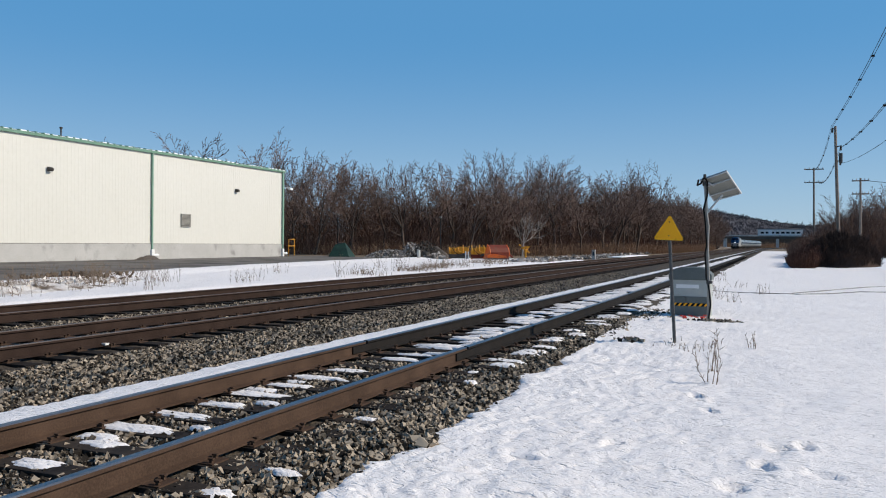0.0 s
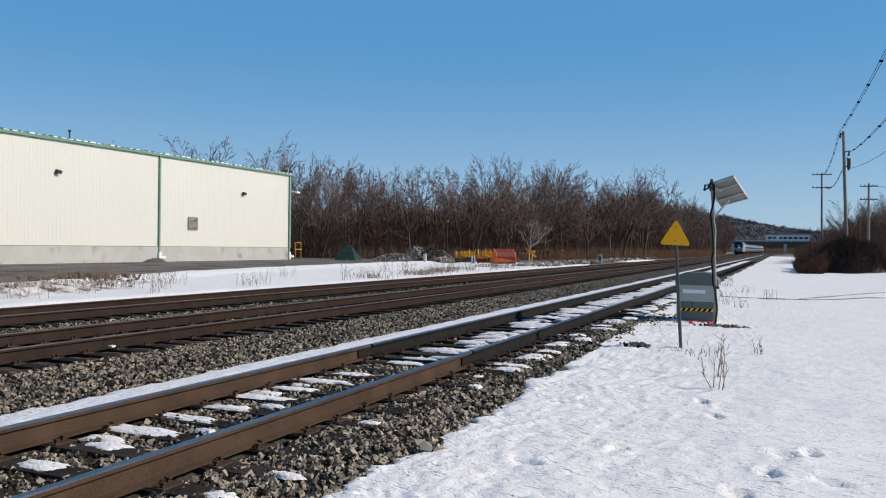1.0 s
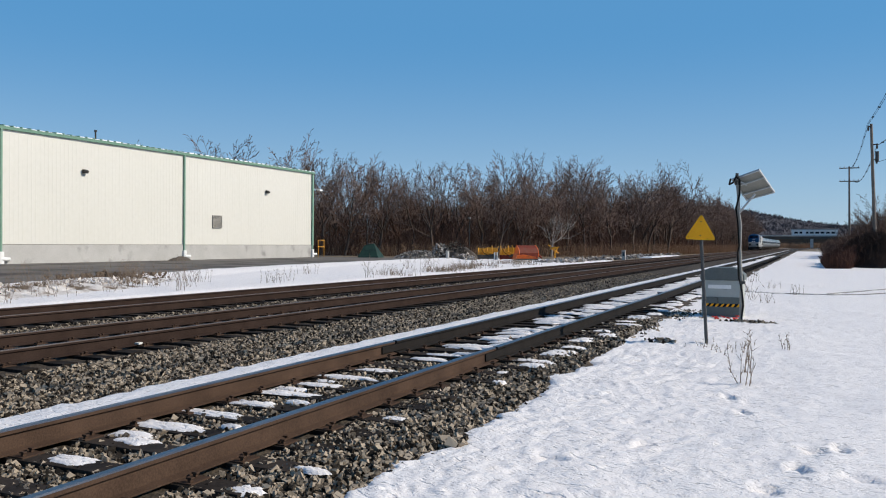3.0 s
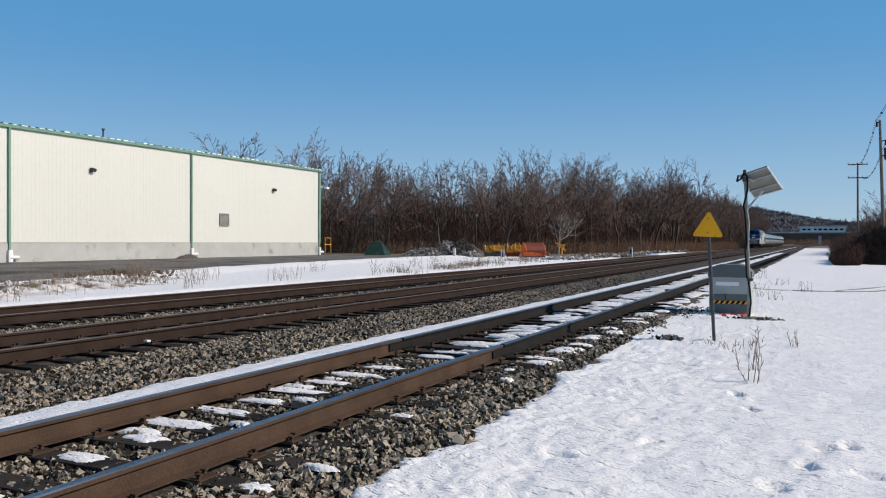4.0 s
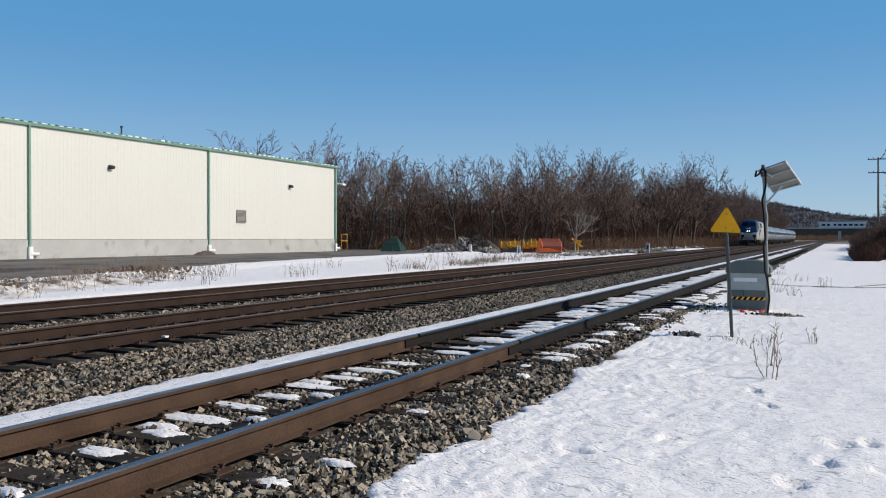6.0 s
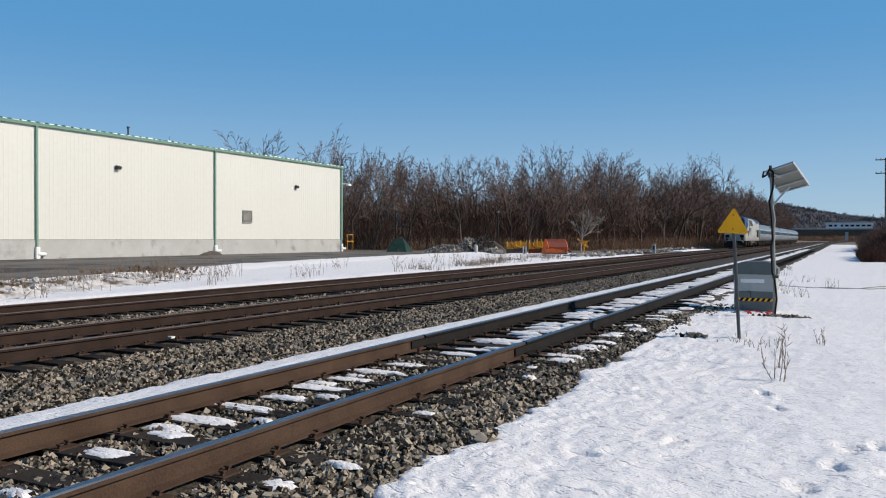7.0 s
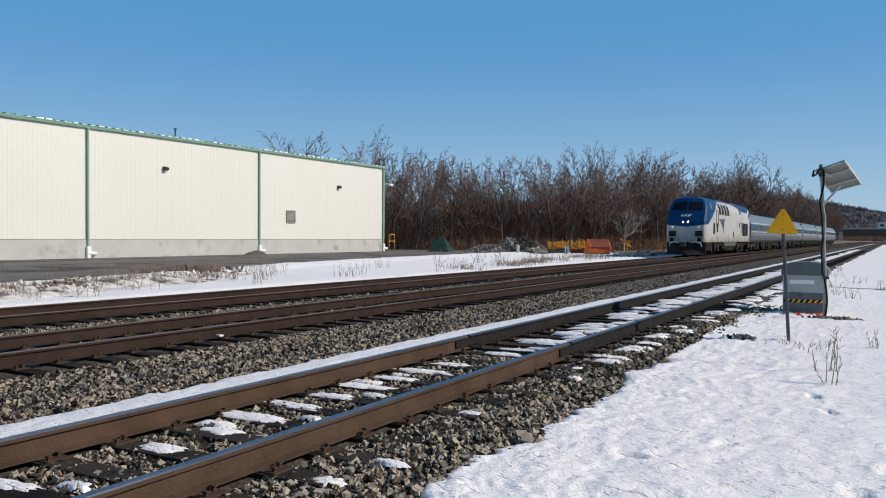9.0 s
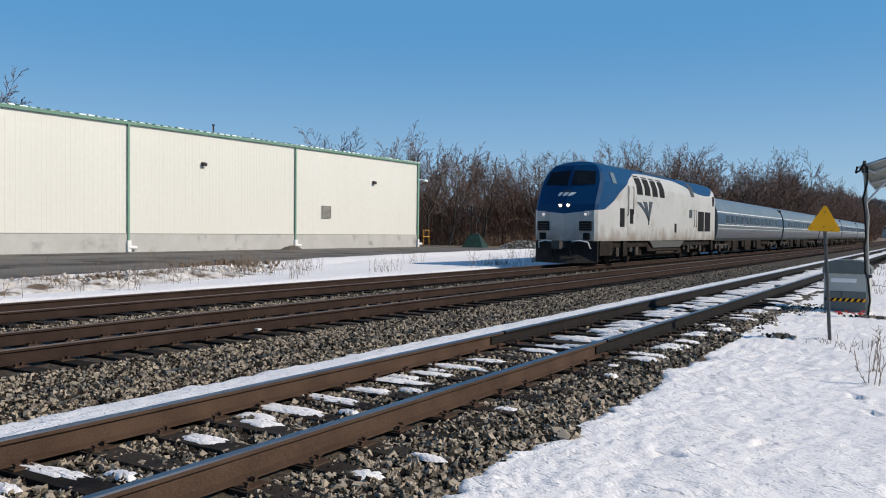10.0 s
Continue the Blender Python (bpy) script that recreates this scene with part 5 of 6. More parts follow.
brush(6500, mound_place, 0.3, 1.0, 0.016, 0.6, SHADED_THICKET, "mound_brush", "dark matted leafless mound brush", 12, 3)


def shrub_place(g):
    while True:
        x, y = 1.2 + 6.2 * g.random() ** 1.5, g.uniform(64.5, 84)
        k = min(1.0, 0.25 + 0.30 * (x - 0.9)) * (0.75 + 0.6 * nz(x, y, 0.6, 5))
        if k > 0.1 and (x < 3.3 - 0.1 * abs(y - 70) or y > 74):
            return x, y, 0.05, k


brush(6000, shrub_place, 1.2, 2.7, 0.017, 0.3, RUSSET, "shrub_thicket", "russet leafless shrub thicket", 13, 3)


def shrub_place_far(g):
    y = g.uniform(113, 175)
    q = g.uniform(0.017, 0.16)
    return y * q, y, ground_z(y * q, y), min(1.1, 0.40 + 9 * (q - 0.017))


brush(9500, shrub_place_far, 2.0, 6.2, 0.021, 0.26, BRUSH, "far_thicket", "brown leafless hedge and thicket", 14, 5)

# ---- distance ----
def ridge_z(x, y):
    crest = float(np.interp(x, [-900, -300, -200, -106, -74, -49, -18, 17, 41, 120, 400, 900], [12, 16, 30, 46, 43, 39, 32, 26, 24, 18, 12, 10]))
    u = max(0.0, 1 - abs(y - 1000) / 300)
    return -2 + (crest + 3.5 * nz(x, y, 0.05, 2) + 2.5 * nz(x, y, 0.16, 4)) * math.sin(u * math.pi / 2)


# distance haze is painted into the ridge as a cool grey-purple
HAZED_HILLWOOD = surface("hazed_hillside", (0.046, 0.043, 0.050), (0.105, 0.098, 0.108), 0.95, 0.05, 0.5, 0.6, dist=1.0)
tagged(new("wooded_ridge", sheet(lambda y: list(np.arange(-700, -260, 20)) + list(np.arange(-260, 200, 4)) + list(np.arange(200, 800, 20)), list(np.linspace(700, 1300, 61)), ridge_z, HAZED_HILLWOOD, "wooded_ridge")),
       label="far leafless wooded ridge with haze in its grey-purple colour", category="hill", kind="structure")
brush(12000, lambda g: (lambda x, y: (x, y, ridge_z(x, y), 1.0))(g.uniform(-180, 120), g.uniform(705, 1010)), 1.2, 3.6, 0.28, 0.7, HAZED_HILLWOOD, "ridge_woods", "leafless far ridge woods", 16, 2)
over = empty("overpass", label="dark concrete road overpass across the railway", category="bridge")
OY = 640.0
part("deck", boxes((-75, OY, 7.9, 60, OY + 12, 8.5)), BRIDGE, over)
for q in (0.5, 5.5, 10.5):
    part("girder", boxes((-75, OY + q, 6.7, 60, OY + q + 0.7, 7.9)), BRIDGE, over, "dark deep girder")
part("parapet", boxes((-75, OY - 0.3, 8.5, 60, OY, 9.3)), CONCRETE, over)
for x in (-34, 2.5):
    part("pier", boxes((x - 1.0, OY + 0.5, -1, x + 1.0, OY + 11.5, 6.7)), CONCRETE, over)
for x in (-70, 30):
    part("abutment", boxes((x - 9, OY - 2, -1, x + 9, OY + 14, 7.9)), BRIDGE, over)
top("embankment", prism([(-300, -3), (-300, 5.6), (-66, 5.9), (-50, -1), (22, -1), (34, 5.9), (300, 5.6), (300, -3)], 655, 676), LITTER, label="brown earth embankment of the road at the overpass", category="embankment", kind="structure")
brush(2200, lambda g: (g.uniform(-60, 45), g.uniform(668, 696), -0.5, 1.0), 1.5, 5.2, 0.12, 0.3, REED, "far_scrub", "tan leafless scrub beyond the overpass", 18, 2)
shed = empty("far_building", label="long white flat-roofed building beyond the overpass", category="building")
top("road_terrace", prism([(-300, -3), (-300, 8.6), (-60, 8.8), (-40, 9.0), (40, 9.0), (300, 8.6), (300, -3)], 697, 760), LITTER, label="brown earth terrace beyond the overpass", category="embankment", kind="structure")
part("wall", boxes((-12, 700, -0.5, 21, 725, 14.3)), WHITE, shed)
part("roof", boxes((-12.4, 699.6, 14.3, 21.4, 725.4, 14.9)), GREY, shed)
for i in range(8):
    part("window", boxes((-10 + 3.8 * i, 699.85, 11.4, -7.4 + 3.8 * i, 700.05, 12.8)), GLASS, shed)
part("bay_door", boxes((-4.2, 699.8, 10.4, -1.6, 700.02, 14.0)), SNOW_SOFT, shed)

# ---- pole line ----
def utility_pole(name_label, base, tip, arms, half=1.3):
    p = empty("utility_pole", label=name_label, category="utility pole", group="pole line")
    b, t = Vector(base), Vector(tip)
    part("shaft", rod(bmesh.new(), b, t, 0.17, 0.11, sides=12), WOODPOLE, p)
    for z in arms:
        c = b + (t - b) * ((z - b.z) / (t.z - b.z))
        arm = part("crossarm", boxes((c.x - half, c.y - 0.2, z - 0.07, c.x + half, c.y - 0.08, z + 0.07)), WOODPOLE, p)
        for u in (-0.92 * half, -0.46 * half, 0.46 * half, 0.92 * half):
            bm = bmesh.new()
            rod(bm, (c.x + u, c.y - 0.14, z + 0.06), (c.x + u, c.y - 0.14, z + 0.28), 0.07, 0.04, sides=8)
            part("insulator", bm, GREY, arm)
    return p


tall = utility_pole("tall weathered wooden power pole with line hardware", (5.42, 80, -0.1), (4.95, 80, 12.35), ())
for z, s in ((12.1, -0.28), (10.5, 0.42), (9.2, 0.4)):
    bm = bmesh.new()
    rod(bm, (5.0, 80, z), (5.0 + s, 79.9, z + 0.05), 0.05)
    rod(bm, (5.0 + s, 79.9, z + 0.1), (5.0 + s, 79.9, z - 0.35), 0.08)
    part("line_bracket", bm, DARK, tall)
bm = bmesh.new()
rod(bm, (5.42, 79.8, 9.0), (5.42, 79.8, 9.9), 0.15, sides=12)
part("cutout_switch", bm, DARK, tall, "dark pole-mounted cutout")
utility_pole("wooden power pole with two crossarms", (5.45, 130, -0.1), (5.3, 130, 13.1), (12.85, 10.95))
utility_pole("wooden power pole with two crossarms above the thicket", (9.75, 110, 0), (9.65, 110, 9.95), (9.6, 8.0), 0.95)


def wire(a, b, sag, n=24):
    pts = []
    for i in range(n + 1):
        u = i / n
        pts.append(Vector(a).lerp(Vector(b), u) - Vector((0, 0, 4 * sag * u * (1 - u))))
    return pts


def bundle(name, label, a, b, sag, gap, knots, r=0.015):
    w = empty(name, label=label, category="power line", group="overhead lines")
    for s in ((-gap, 0), (gap, 0.06)) if gap else ((0, 0),):
        pts = [p + Vector((s[0], 0, s[1])) for p in wire(a, b, sag)]
        part("conductor", polyrod(pts, r, 5), BLACK, w)
    pts = wire(a, b, sag, max(1, knots))
    for p in pts[1:-1] if knots > 1 else []:
        part("spacer", boxes((p.x - gap - 0.02, p.y - 0.03, p.z - 0.03, p.x + gap + 0.02, p.y + 0.03, p.z + 0.07)), BLACK, w)


bundle("overhead_line", "dark spaced twin conductors sagging over the snow", (4.68, 80, 12.3), (3.9, -25, 12.5), 1.5, 0.07, 15)
bundle("overhead_line", "dark spaced twin conductors sagging over the snow", (5.42, 80, 10.4), (4.1, -25, 10.2), 2.0, 0.07, 15)
bundle("overhead_line", "dark spaced twin conductors between wooden poles", (4.68, 80, 12.3), (5.2, 130, 12.9), 1.2, 0.05, 9, 0.016)
bundle("overhead_line", "dark spaced twin conductors between wooden poles", (5.42, 80, 10.4), (5.9, 130, 10.95), 1.2, 0.05, 9, 0.016)
bundle("service_wire", "thin dark wire between wooden poles", (9.65, 110, 9.7), (32, 98, 8.5), 0.8, 0, 0, 0.03)
bundle("service_wire", "thin dark wire sagging towards the pole", (5.4, 80, 9.0), (5.0, -25, 8.4), 2.0, 0, 0, 0.014)

# ---- trackside things ----
sign = empty("warning_sign", pose(0, 0, 0), label="plain yellow triangular sign on a leaning steel post", category="sign")
bm = bmesh.new()
a, b = Vector((-1.51, 13.93, -0.25)), Vector((-1.635, 13.93, 1.95))
d = (b - a).normalized()
for u, v in ((0.0, 0.0),):
    off = Vector((u, v, 0))
    m = Matrix.Translation((a + b) / 2 + off) @ d.to_track_quat("Z", "Y").to_matrix().to_4x4()
    box(bm, -0.028, -0.012, -(b - a).length / 2, 0.028, -0.004, (b - a).length / 2, m=m)
    for e in (-1, 1):
        box(bm, e * 0.041 - 0.014, -0.012, -(b - a).length / 2, e * 0.041 + 0.014, 0.03, (b - a).length / 2, m=m)
post = part("post", bm, POST, sign, "grey galvanised channel post")
holes = bmesh.new()
for i in range(22):
    p = a + d * (0.35 + i * 0.08)
    rod(holes, p + Vector((0, -0.004, 0)), p + Vector((0, 0.006, 0)), 0.006, sides=6)
part("bolt_hole", holes, BLACK, post)


def rounded_triangle(cx, cz, half, height, r, n=6):
    pts, cor = [], [(-half, 0), (half, 0), (0, height)]
    cen = Vector((0, height / 3))
    for i, c in enumerate(cor):
        c = Vector(c)
        p, q = Vector(cor[i - 1]), Vector(cor[(i + 1) % 3])
        e1, e2 = (p - c).normalized(), (q - c).normalized()
        ang = e1.angle(e2)
        t = r / math.tan(ang / 2)
        o = c + (e1 + e2).normalized() * (r / math.sin(ang / 2))
        s, e = c + e1 * t - o, c + e2 * t - o
        for k in range(n + 1):
            w = s.lerp(e, k / n).normalized() * r + o
            pts.append((cx + w.x, cz + w.y))
    return pts


bm = prism(rounded_triangle(0, 0, 0.255, 0.43, 0.03), -0.004, 0.004)
tri = part("plate", bm, YELLOW, sign, "yellow sheet-metal triangle")
tri.matrix_basis = pose(-1.622, 13.855, 1.705, 0, 2.5, 0)
for z in (0.07, 0.30):
    part("bolt", rod(bmesh.new(), (0, -0.012, z), (0, 0.0, z), 0.011, sides=8), DARK, tri)

case = empty("equipment_case", label="grey steel trackside equipment case with dark lid and striped band", category="cabinet")
X0, X1, YF, YB = -2.22, -1.33, 19.35, 20.05
part("body", boxes((X0, YF, -0.05, X1, YB, 0.84), bevel=0.012), CABINET, case)
part("lower_panel", boxes((X0 + 0.02, YF - 0.012, 0.0, X1 - 0.02, YF + 0.01, 0.44), bevel=0.005), CABINET_DARK, case, "darker lower panel")
bm = prism([(X0 - 0.03, 0.82), (X0 - 0.03, 0.95), (X0 + 0.14, 1.09), (X0 + 0.22, 1.11), (X1 - 0.22, 1.11), (X1 - 0.14, 1.09), (X1 + 0.03, 0.95), (X1 + 0.03, 0.82)], YF - 0.04, YB + 0.04)
bmesh.ops.bevel(bm, geom=bm.edges[:], offset=0.012, segments=2, affect="EDGES")
part("lid", bm, CABINET_DARK, case, "dark green-grey sloping lid")
part("label_plate", boxes((-2.08, YF - 0.008, 0.63, -1.58, YF + 0.004, 0.715), bevel=0.002), WHITE, case, "blank white label plate")
part("latch", boxes((-1.80, YF - 0.02, 0.80, -1.74, YF + 0.0, 0.86), bevel=0.004), GREY, case)
strip = part("hazard_band", boxes((X0 + 0.02, YF - 0.017, 0.22, X1 - 0.02, YF - 0.011, 0.29)), BLACK, case, "black and yellow striped band")
for i in range(7):
    x = X0 + 0.06 + i * 0.115
    part("stripe", plate([(x, YF - 0.018, 0.222), (x + 0.05, YF - 0.018, 0.222), (x + 0.10, YF - 0.018, 0.288), (x + 0.05, YF - 0.018, 0.288)], 0.002), YELLOW, strip)
part("bracket", polyrod([(-1.86, YF - 0.02, 0.3), (-1.86, YF - 0.03, 0.42), (-1.93, YF - 0.03, 0.44)], 0.008), DARK, case)
flag = bmesh.new()
g = random.Random(4)
for i in range(11):
    p = Vector((g.uniform(-1.95, -1.35), g.uniform(18.6, 19.25), g.uniform(0.0, 0.06)))
    box(flag, -0.05, -0.02, -0.008, 0.05, 0.02, 0.008, m=Matrix.Translation(p) @ Euler((g.uniform(-0.6, 0.6), g.uniform(-0.6, 0.6), g.uniform(0, 6))).to_matrix().to_4x4())
top("red_flagging", flag, RED, label="scraps of red flagging on snow by the case", category="flagging", kind="stuff")

mast = empty("solar_mast", label="crooked galvanised mast with a tilted solar panel and hanging cable", category="solar panel")
PY = 18.2
part("mast", polyrod([(-1.29, PY, -0.2), (-1.285, PY, 0.83), (-1.32, PY, 1.56), (-1.31, PY, 2.04), (-1.35, PY, 2.30), (-1.36, PY, 2.66), (-1.39, PY, 3.08)], 0.031, 12), LOUVRE, mast, "bent galvanised pipe")
part("strut", polyrod([(-1.34, PY, 2.31), (-1.22, PY - 0.02, 2.46), (-1.02, PY - 0.04, 2.70)], 0.022, 8), GREY, mast)
part("mast_cap", rod(bmesh.new(), (-1.39, PY, 3.06), (-1.39, PY, 3.15), 0.036, 0.03), DARK, mast)
c = [Vector((-1.50, PY + 0.05, 3.03)), Vector((-0.94, PY - 0.15, 3.20)), Vector((-0.65, PY + 0.30, 2.75)), Vector((-1.23, PY + 0.50, 2.60))]
n = (c[1] - c[0]).cross(c[2] - c[0]).normalized()
n = n if n.z > 0 else -n


def slab(cs, lo, hi):
    bm = bmesh.new()
    k = [bm.verts.new(p + n * lo) for p in cs] + [bm.verts.new(p + n * hi) for p in cs]
    for f in ((0, 1, 2, 3), (7, 6, 5, 4), (0, 4, 5, 1), (1, 5, 6, 2), (2, 6, 7, 3), (3, 7, 4, 0)):
        bm.faces.new([k[i] for i in f])
    bmesh.ops.recalc_face_normals(bm, faces=bm.faces)
    return bm


mid = sum(c, Vector()) / 4
inner = [p.lerp(mid, 0.07) for p in c]
panel = part("solar_panel", slab(inner, 0.0, 0.012), PANEL_BACK, mast, "pale panel back sheet")
part("glass", slab(inner, 0.0125, 0.022), PANEL_GLASS, panel, "dark blue cell glass")
for i in range(4):
    bm = bmesh.new()
    p, q, p2, q2 = c[i], c[(i + 1) % 4], inner[i], inner[(i + 1) % 4]
    k = [bm.verts.new(v + n * w) for w in (-0.022, 0.026) for v in (p, q, q2, p2)]
    for f in ((0, 1, 2, 3), (7, 6, 5, 4), (0, 4, 5, 1), (1, 5, 6, 2), (2, 6, 7, 3), (3, 7, 4, 0)):
        bm.faces.new([k[j] for j in f])
    bmesh.ops.recalc_face_normals(bm, faces=bm.faces)
    part("frame_bar", bm, GREY, panel, "aluminium edge frame")
for u in (0.3, 0.7):
    part("mount_rail", rod(bmesh.new(), c[0].lerp(c[3], u) - n * 0.04, c[1].lerp(c[2], u) - n * 0.04, 0.016, sides=6), GREY, panel)
part("mount_arm", rod(bmesh.new(), Vector((-1.39, PY, 3.0)), c[0].lerp(c[2], 0.35) - n * 0.04, 0.02, sides=6), GREY, panel)
part("bracket_plate", boxes((-1.43, PY - 0.03, 2.9, -1.35, PY + 0.03, 3.0), bevel=0.01), DARK, mast)
cab = [(-1.5, PY - 0.2, 3.02), (-1.53, PY - 0.15, 2.9), (-1.46, PY - 0.08, 2.95), (-1.40, PY - 0.05, 3.08), (-1.33, PY - 0.05, 3.0), (-1.33, PY - 0.05, 2.7), (-1.40, PY - 0.05, 2.4),
       (-1.36, PY - 0.05, 2.1), (-1.33, PY - 0.05, 1.6), (-1.36, PY - 0.05, 1.45), (-1.33, PY - 0.05, 0.9), (-1.30, PY - 0.05, 0.84), (-1.26, PY - 0.05, 0.6), (-1.24, PY - 0.05, 0.35), (-1.27, PY - 0.05, 0.05)]
part("cable", polyrod(cab, 0.019, 6), BLACK, mast, "black drooping cable")
part("clamp", boxes((-1.33, PY - 0.07, 0.8, -1.21, PY + 0.05, 0.86), bevel=0.01), DARK, mast)

# thin grey rods added to draw the shadowed wavy tracks on the snow
for pts in ([(-2.0, 30.2), (-1.2, 29.6), (-0.2, 29.4), (0.8, 29.6), (1.8, 30.6), (2.8, 31.8), (3.6, 32.2), (5.2, 32.4)], [(0.6, 30.2), (2.0, 32.6), (3.2, 35.6), (4.4, 37.6), (6, 39)]):
    top("ground_cable", polyrod([(x, y, snow_z(x, y) + 0.012) for x, y in pts], 0.018, 5), LOUVRE, label="grey rod standing in for a shadowed track in the snow", category="cable")


def weed(x, y, z, h, n, spread, seed, label="dry leafless weed stalks standing in snow", r=0.006):
    g = random.Random(seed)
    st = []
    for i in range(n):
        p = Vector((x + g.gauss(0, spread * 0.25), y + g.gauss(0, spread * 0.25), z - 0.05))
        d = Vector((g.gauss(0, 0.22), g.gauss(0, 0.22), 1)).normalized()
        hh = h * g.uniform(0.55, 1.0)
        for k in range(3):
            q = p + d * hh / 3
            st.append((tuple(p), tuple(q), r * (1 - 0.25 * k), r * (0.8 - 0.25 * k)))
            p = q
            d = (d + Vector((g.gauss(0, 0.13), g.gauss(0, 0.13), 0))).normalized()
            for j in range(2):
                e = (d + Vector((g.gauss(0, 0.6), g.gauss(0, 0.6), 0.1))).normalized()
                st.append((tuple(p), tuple(p + e * hh * g.uniform(0.1, 0.28)), r * 0.55, r * 0.3))
    tagged(new("weed_clump", raw("weed_clump", *sticks(st, 4), STALK)), label=label, category="weeds", kind="stuff")


weed(-0.67, 10.02, 0, 0.62, 5, 0.22, 1)
weed(-0.78, 10.9, 0, 0.55, 4, 0.2, 2)
weed(-0.35, 13.6, 0, 0.30, 5, 0.3, 3)
weed(-1.1, 13.3, 0, 0.16, 16, 1.3, 4, "low dead grass flattened at the sign's foot")
weed(-1.55, 13.6, 0, 0.12, 14, 0.8, 5, "low dead grass flattened at the sign's foot")
for i, (x, y) in enumerate(((-1.0, 24.5), (-1.6, 26), (-1.3, 33), (-0.4, 29), (-1.9, 30), (-2.3, 38), (-2.5, 46), (-1.8, 23))):
    weed(x, y, 0, 0.4, 8, 0.5, 20 + i)
g = random.Random(9)
for i in range(24):
    y = g.uniform(13, 50)
    x = g.uniform(-17, -18.8) if g.random() < 0.7 else g.uniform(-19, -23)
    weed(x, y, verge_z(x, y), g.uniform(0.5, 1.0), g.randint(7, 14), 0.8, 60 + i, "grey dry weeds standing in the snow verge", 0.007)

for i in range(26):
    y = g.uniform(9, 24)
    x = bank(y) + g.uniform(0.6, 3.8)
    weed(x, y, 0.15, g.uniform(0.5, 0.9), 16, 1.0, 140 + i, "tan dry grass and weeds along the dirty bank", 0.007)
for i, (x, y, n) in enumerate(((-17.6, 38.6, 46), (-18.2, 40.6, 40), (-18.6, 44, 46), (-19.2, 45.6, 34), (-19.9, 50, 40), (-20.5, 57, 46), (-18.4, 55, 30), (-17.4, 33, 24), (-20.8, 61, 40))):
    weed(x, y, verge_z(x, y), 0.30, 3 * n, 2.0, 200 + i, "matted tan grass breaking through the snow verge", 0.008)
top("yellow_scrap", boxes((-9.1, 9.04, 0.085, -9.02, 9.12, 0.115), bevel=0.008), WHITE, label="small pale scrap lying beside the main rail", category="scrap")

# ---- yard clutter ----
def rubble(name, label, cx, cy, w, d, h, n, size, material, seed, z0=0.15):
    r = np.random.default_rng(seed)
    u = r.uniform(-1, 1, (n, 2))
    u = u[(u ** 2).sum(1) < 1]
    z = z0 + h * (1 - (u ** 2).sum(1)) * r.uniform(0.3, 1.0, len(u))
    p = np.stack([cx + u[:, 0] * w / 2, cy + u[:, 1] * d / 2, z], 1)
    v, f = rocks(p, r.uniform(size * 0.4, size, len(p)), 0.6)
    return tagged(new(name, raw(name, v, f, material)), label=label, category=name.split("_")[-1], kind="stuff")


rubble("rubble_pile", "pale broken concrete and snow rubble pile", -33.6, 68.8, 5.2, 3.0, 0.85, 2600, 0.085, RUBBLE, 1)
heap("brush_heap", -30.3, 70.2, 4.4, 3.2, 1.6, HEAP, "dark heap of earth and branches", "heap", seed=8)
rubble("branch_heap", "dark rubble and branches on the heap", -30.3, 69.9, 3.8, 2.6, 1.75, 900, 0.09, HEAP, 3)
rubble("rubble_pile", "pale snowy rubble on the heap's crest", -31.6, 69.4, 2.6, 1.8, 1.25, 420, 0.085, RUBBLE, 4, 0.5)
rubble("slab_pile", "grey broken slabs at the heap's foot", -29.0, 68.6, 2.6, 1.2, 0.5, 130, 0.17, RUBBLE, 6)
tent = empty("tarp_cover", pose(-39.0, 69.2, 0.2, 0, 0, 24), label="dark green tarpaulin draped over a ridge frame", category="tarpaulin")
bm = bmesh.new()
vs = [bm.verts.new(p) for p in ((-1.25, -0.8, 0), (0.75, -0.8, 0), (1.25, 0.9, 0), (-0.6, 0.9, 0), (-0.62, -0.25, 1.22), (0.32, -0.12, 1.36), (0.34, 0.0, 1.35), (-0.6, -0.05, 1.20))]
for f in ((0, 1, 5, 4), (1, 2, 6, 5), (2, 3, 7, 6), (3, 0, 4, 7), (4, 5, 6, 7), (3, 2, 1, 0)):
    bm.faces.new([vs[i] for i in f])
bmesh.ops.subdivide_edges(bm, edges=bm.edges[:], cuts=4, use_grid_fill=True)
for v in bm.verts:
    v.co += Vector((nz(v.co.x, v.co.z, 2.5, 1), nz(v.co.y, v.co.z, 2.5, 2), 0)) * 0.05
part("cover", bm, TARP, tent)
part("cover_frame", polyrod([(-0.35, -0.3, 1.32), (0.35, 0.0, 1.33)], 0.04), DARK, tent)

plough = empty("loader_bucket", pose(-23.2, 69.3, 0.2, 0, 0, 24), label="rusty orange loader bucket lying beside yellow implements", category="bucket")
prof = [(-0.55, 0.0), (0.35, 0.0), (0.62, 0.25), (0.70, 0.62), (0.55, 1.02), (0.20, 1.30), (0.14, 1.24), (0.46, 0.96), (0.60, 0.62), (0.53, 0.30), (0.32, 0.08), (-0.55, 0.06)]
bm = prism(prof, -1.05, 0.95)
bmesh.ops.rotate(bm, verts=bm.verts, cent=(0, 0, 0), matrix=Matrix.Rotation(radians(-62), 3, "Z"))
part("bucket_shell", bm, RUST_RED, plough, "dull red curved bucket shell")
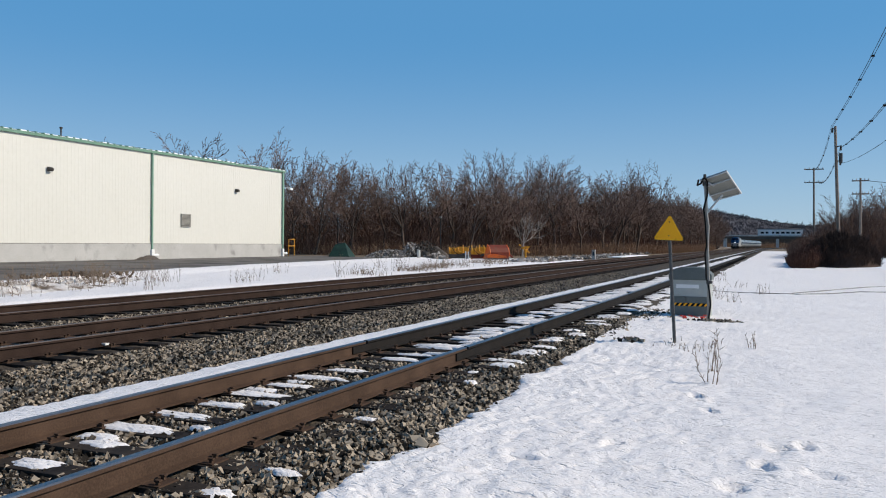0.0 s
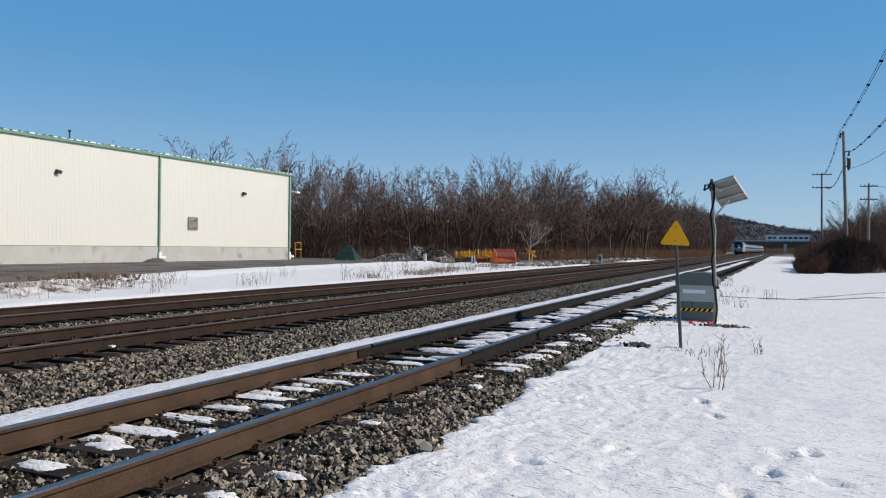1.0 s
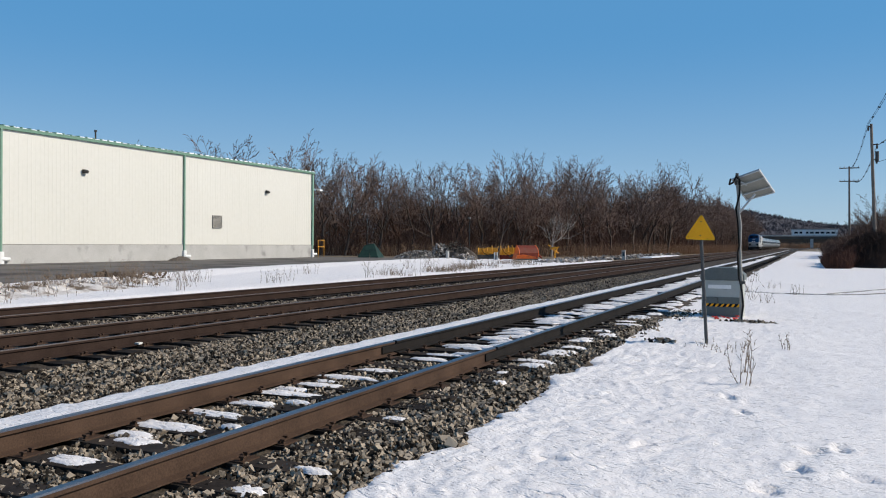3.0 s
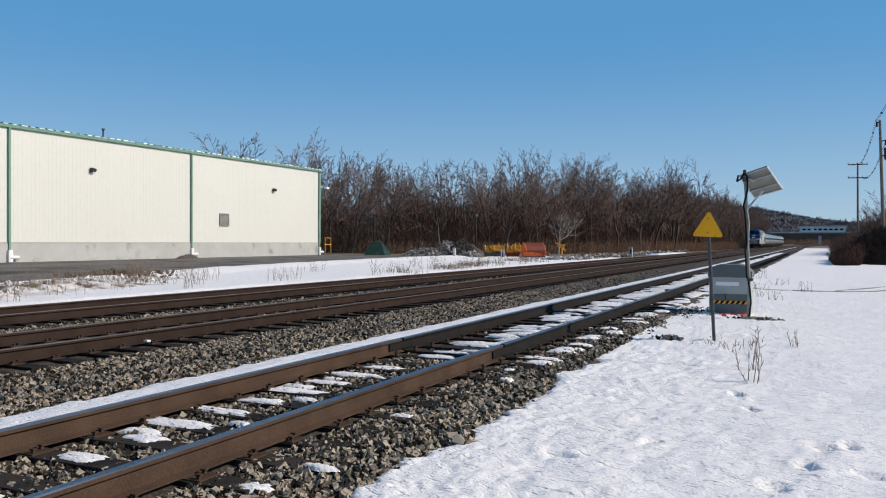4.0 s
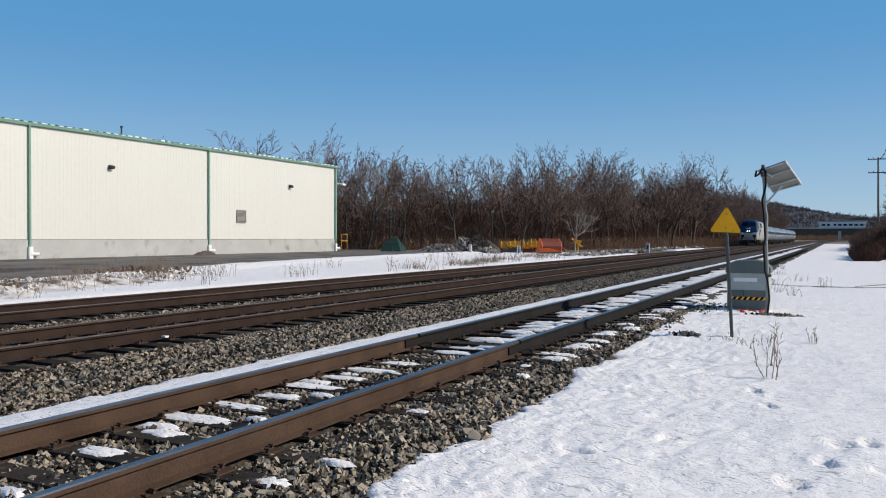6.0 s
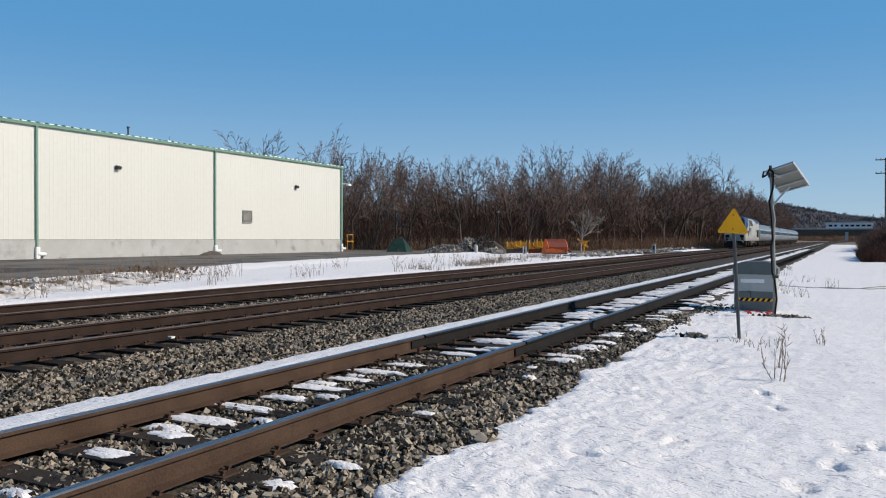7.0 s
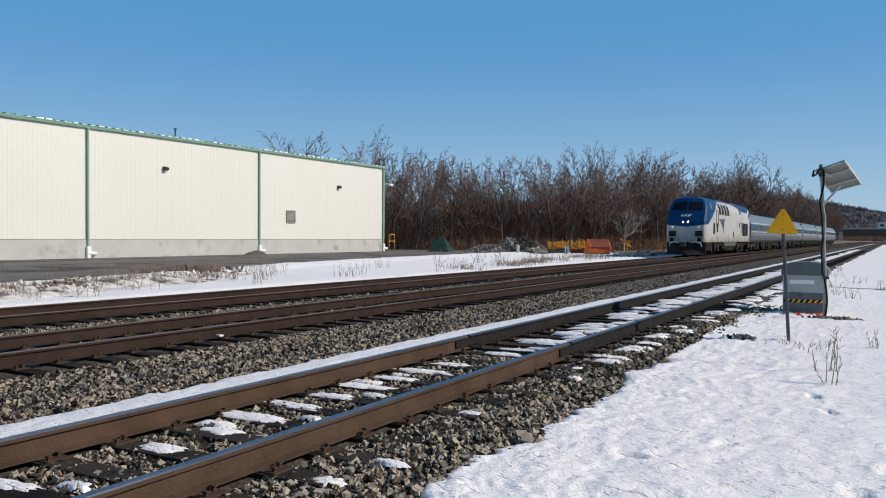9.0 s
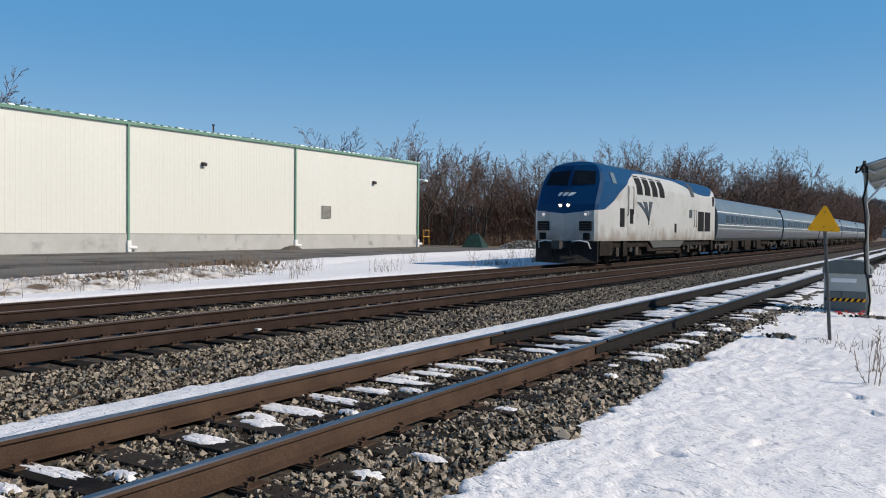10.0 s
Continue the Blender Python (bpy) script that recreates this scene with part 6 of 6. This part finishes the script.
for q in (-1.09, 0.95):
    bm = prism([(-0.5, 0.0), (0.35, 0.0), (0.64, 0.25), (0.72, 0.62), (0.56, 1.05), (0.18, 1.33), (-0.1, 0.7)], q, q + 0.05)
    bmesh.ops.rotate(bm, verts=bm.verts, cent=(0, 0, 0), matrix=Matrix.Rotation(radians(-62), 3, "Z"))
    part("cheek_plate", bm, ORANGE, plough)
bm = prism([(-0.95, 0.0), (1.0, 0.0), (0.75, 0.30), (-0.25, 0.50), (-0.9, 0.38)], -1.6, -1.05)
bmesh.ops.bevel(bm, geom=bm.edges[:], offset=0.05, segments=2, affect="EDGES")
part("skid_box", bm, ORANGE, plough, "bright orange lower box")
part("cutting_edge", boxes((-0.95, -1.68, 0.0, 1.0, -1.61, 0.12)), DARK, plough)
part("push_arm", polyrod([(0.6, 0.1, 1.0), (1.1, 0.3, 0.55), (1.55, 0.4, 0.15)], 0.09), RUST_RED, plough)

for k, (x, y, w) in enumerate(((-26.9, 69.6, 1.9), (-25.0, 69.9, 1.7))):
    g = random.Random(300 + k)
    frame_ = empty("implement_frame", pose(x, y, 0.2, 0, 0, 20 + 6 * k), label="yellow weathered steel implement frame standing on snow", category="implement", group="yellow implements")
    part("top_plate", prism([(-w / 2, 0.66), (w / 2 - 0.1, 0.74), (w / 2, 1.02), (0.2, 1.10), (-w / 2 + 0.1, 0.96)], -0.3, -0.22), MACHINE, frame_)
    part("back_plate", boxes((-w / 2 + 0.2, 0.2, 0.25, w / 2 - 0.3, 0.28, 1.0), bevel=0.03), MACHINE, frame_)
    for j in range(5):
        u = -w / 2 + 0.12 + j * (w - 0.25) / 4 + g.uniform(-0.05, 0.05)
        top_z = g.uniform(0.95, 1.28)
        part("tine", polyrod([(u, -0.36, 0.45), (u + g.uniform(-0.08, 0.08), -0.34, 0.85), (u + g.uniform(-0.12, 0.12), -0.2, top_z)], 0.055, 6), MACHINE, frame_)
    for u in (-w / 2 + 0.1, w / 2 - 0.25):
        part("leg", boxes((u - 0.07, -0.3, -0.05, u + 0.07, -0.14, 0.74), bevel=0.02), MACHINE, frame_)
    part("skid", boxes((-w / 2, -0.46, 0.02, w / 2 - 0.1, -0.30, 0.40), bevel=0.05), RUST_RED if k else HEAP, frame_, "rusty brown lower skid")
    part("brace", polyrod([(-w / 2 + 0.1, -0.4, 0.1), (-0.1, -0.4, 0.7), (w / 2, -0.4, 0.3)], 0.05), MACHINE, frame_)
    part("cylinder", polyrod([(0.0, -0.5, 0.25), (w / 2 - 0.3, -0.5, 0.5)], 0.08), DARK, frame_)
    if k == 0:
        for u in (0.62, 0.86):
            part("upright", boxes((u - 0.06, -0.62, -0.05, u + 0.06, -0.52, 0.66), bevel=0.02), WHITE, frame_, "white painted upright")
    part("hose", polyrod([(-0.6, -0.3, 0.95), (-0.4, -0.5, 0.6), (0.0, -0.48, 0.35), (0.3, -0.4, 0.5)], 0.03), BLACK, frame_)
frame2 = empty("boom_frame", pose(-21.3, 72.0, 0.2, 0, 0, 20), label="yellow weathered steel boom frame leaning in dry grass", category="implement", group="yellow implements")
part("boom", prism([(-0.45, 0.9), (0.35, 1.05), (0.5, 1.2), (-0.35, 1.15)], -0.2, 0.2), MACHINE, frame2)
part("boom", polyrod([(0.3, 0.0, 1.1), (0.05, 0.0, 0.6), (0.1, 0.0, -0.1)], 0.07), MACHINE, frame2)
part("boom_strut", polyrod([(-0.55, -0.1, 1.35), (0.0, -0.1, 0.85), (0.45, -0.1, 0.55)], 0.06), MACHINE, frame2)

post = empty("marker_post", pose(-17.2, 83.0, 0.0), label="pale concrete marker post beside the main track", category="post")
part("shaft", boxes((-0.19, -0.12, -0.1, 0.19, 0.12, 1.05), bevel=0.04), CONCRETE, post)
part("plaque", boxes((-0.10, -0.13, 0.45, 0.10, -0.115, 0.85)), LOGO, post)
for x, y, h in ((-29.6, 66.5, 0.85),):
    pile = empty("bollard", pose(x, y, 0.1), label="short grey concrete bollard at the yard edge", category="bollard")
    part("shaft", rod(bmesh.new(), (0, 0, -0.1), (0, 0, h), 0.16, 0.15, sides=12), CONCRETE, pile)
for x, y, z in ((-48.6, 85.2, 4.9), (-37.2, 90, 4.6)):
    lamp = empty("yard_lamp", label="thin dark pole with a small pale lamp among trees", category="lamp post")
    part("shaft", rod(bmesh.new(), (x, y, 0), (x, y, z), 0.09, 0.06), DARK, lamp)
    part("head", boxes((x - 0.13, y - 0.13, z, x + 0.13, y + 0.13, z + 0.22), bevel=0.04), LOUVRE, lamp)
r = np.random.default_rng(31)
n = 1600
yy = r.uniform(62, 135, n)
P = np.stack([r.uniform(-20.5, -17.2, n) - 0.02 * (yy - 62), yy, r.uniform(0.0, 0.3, n)], 1)
v, f = rocks(P, r.uniform(0.04, 0.15, n), 0.5)
tagged(new("trackside_rubble", raw("trackside_rubble", v, f, RUBBLE)), label="snow-dusted broken stone along the main track", category="rubble", kind="stuff")
top("snow_drift", boxes((-18.8, 96, -0.05, -16.6, 118, 0.16), bevel=0.07), SNOW_SOFT, label="low drift of snow beside the main track", category="snow", kind="structure")


# ---- what moves ----
SPEED, NOSE = 30.2, 32.7


def motions():
    """The train comes straight on along the farthest track at an even speed."""
    cars = [(loco, 0.0)] + [(c, 21.1 + i * 26.0) for i, c in enumerate(COACHES)]
    for car, back in cars:
        rows = []
        for k in range(21):
            t = k * 0.5
            y = NOSE + SPEED * (10.0 - t) + back
            a, b = bend(y), bend(y + 20)
            rows.append((t, pose(TRACKS[2] + a, y, 0.25, 0, 0, -math.degrees(math.atan2(b - a, 20)))))
        walk(car, rows)


motions()
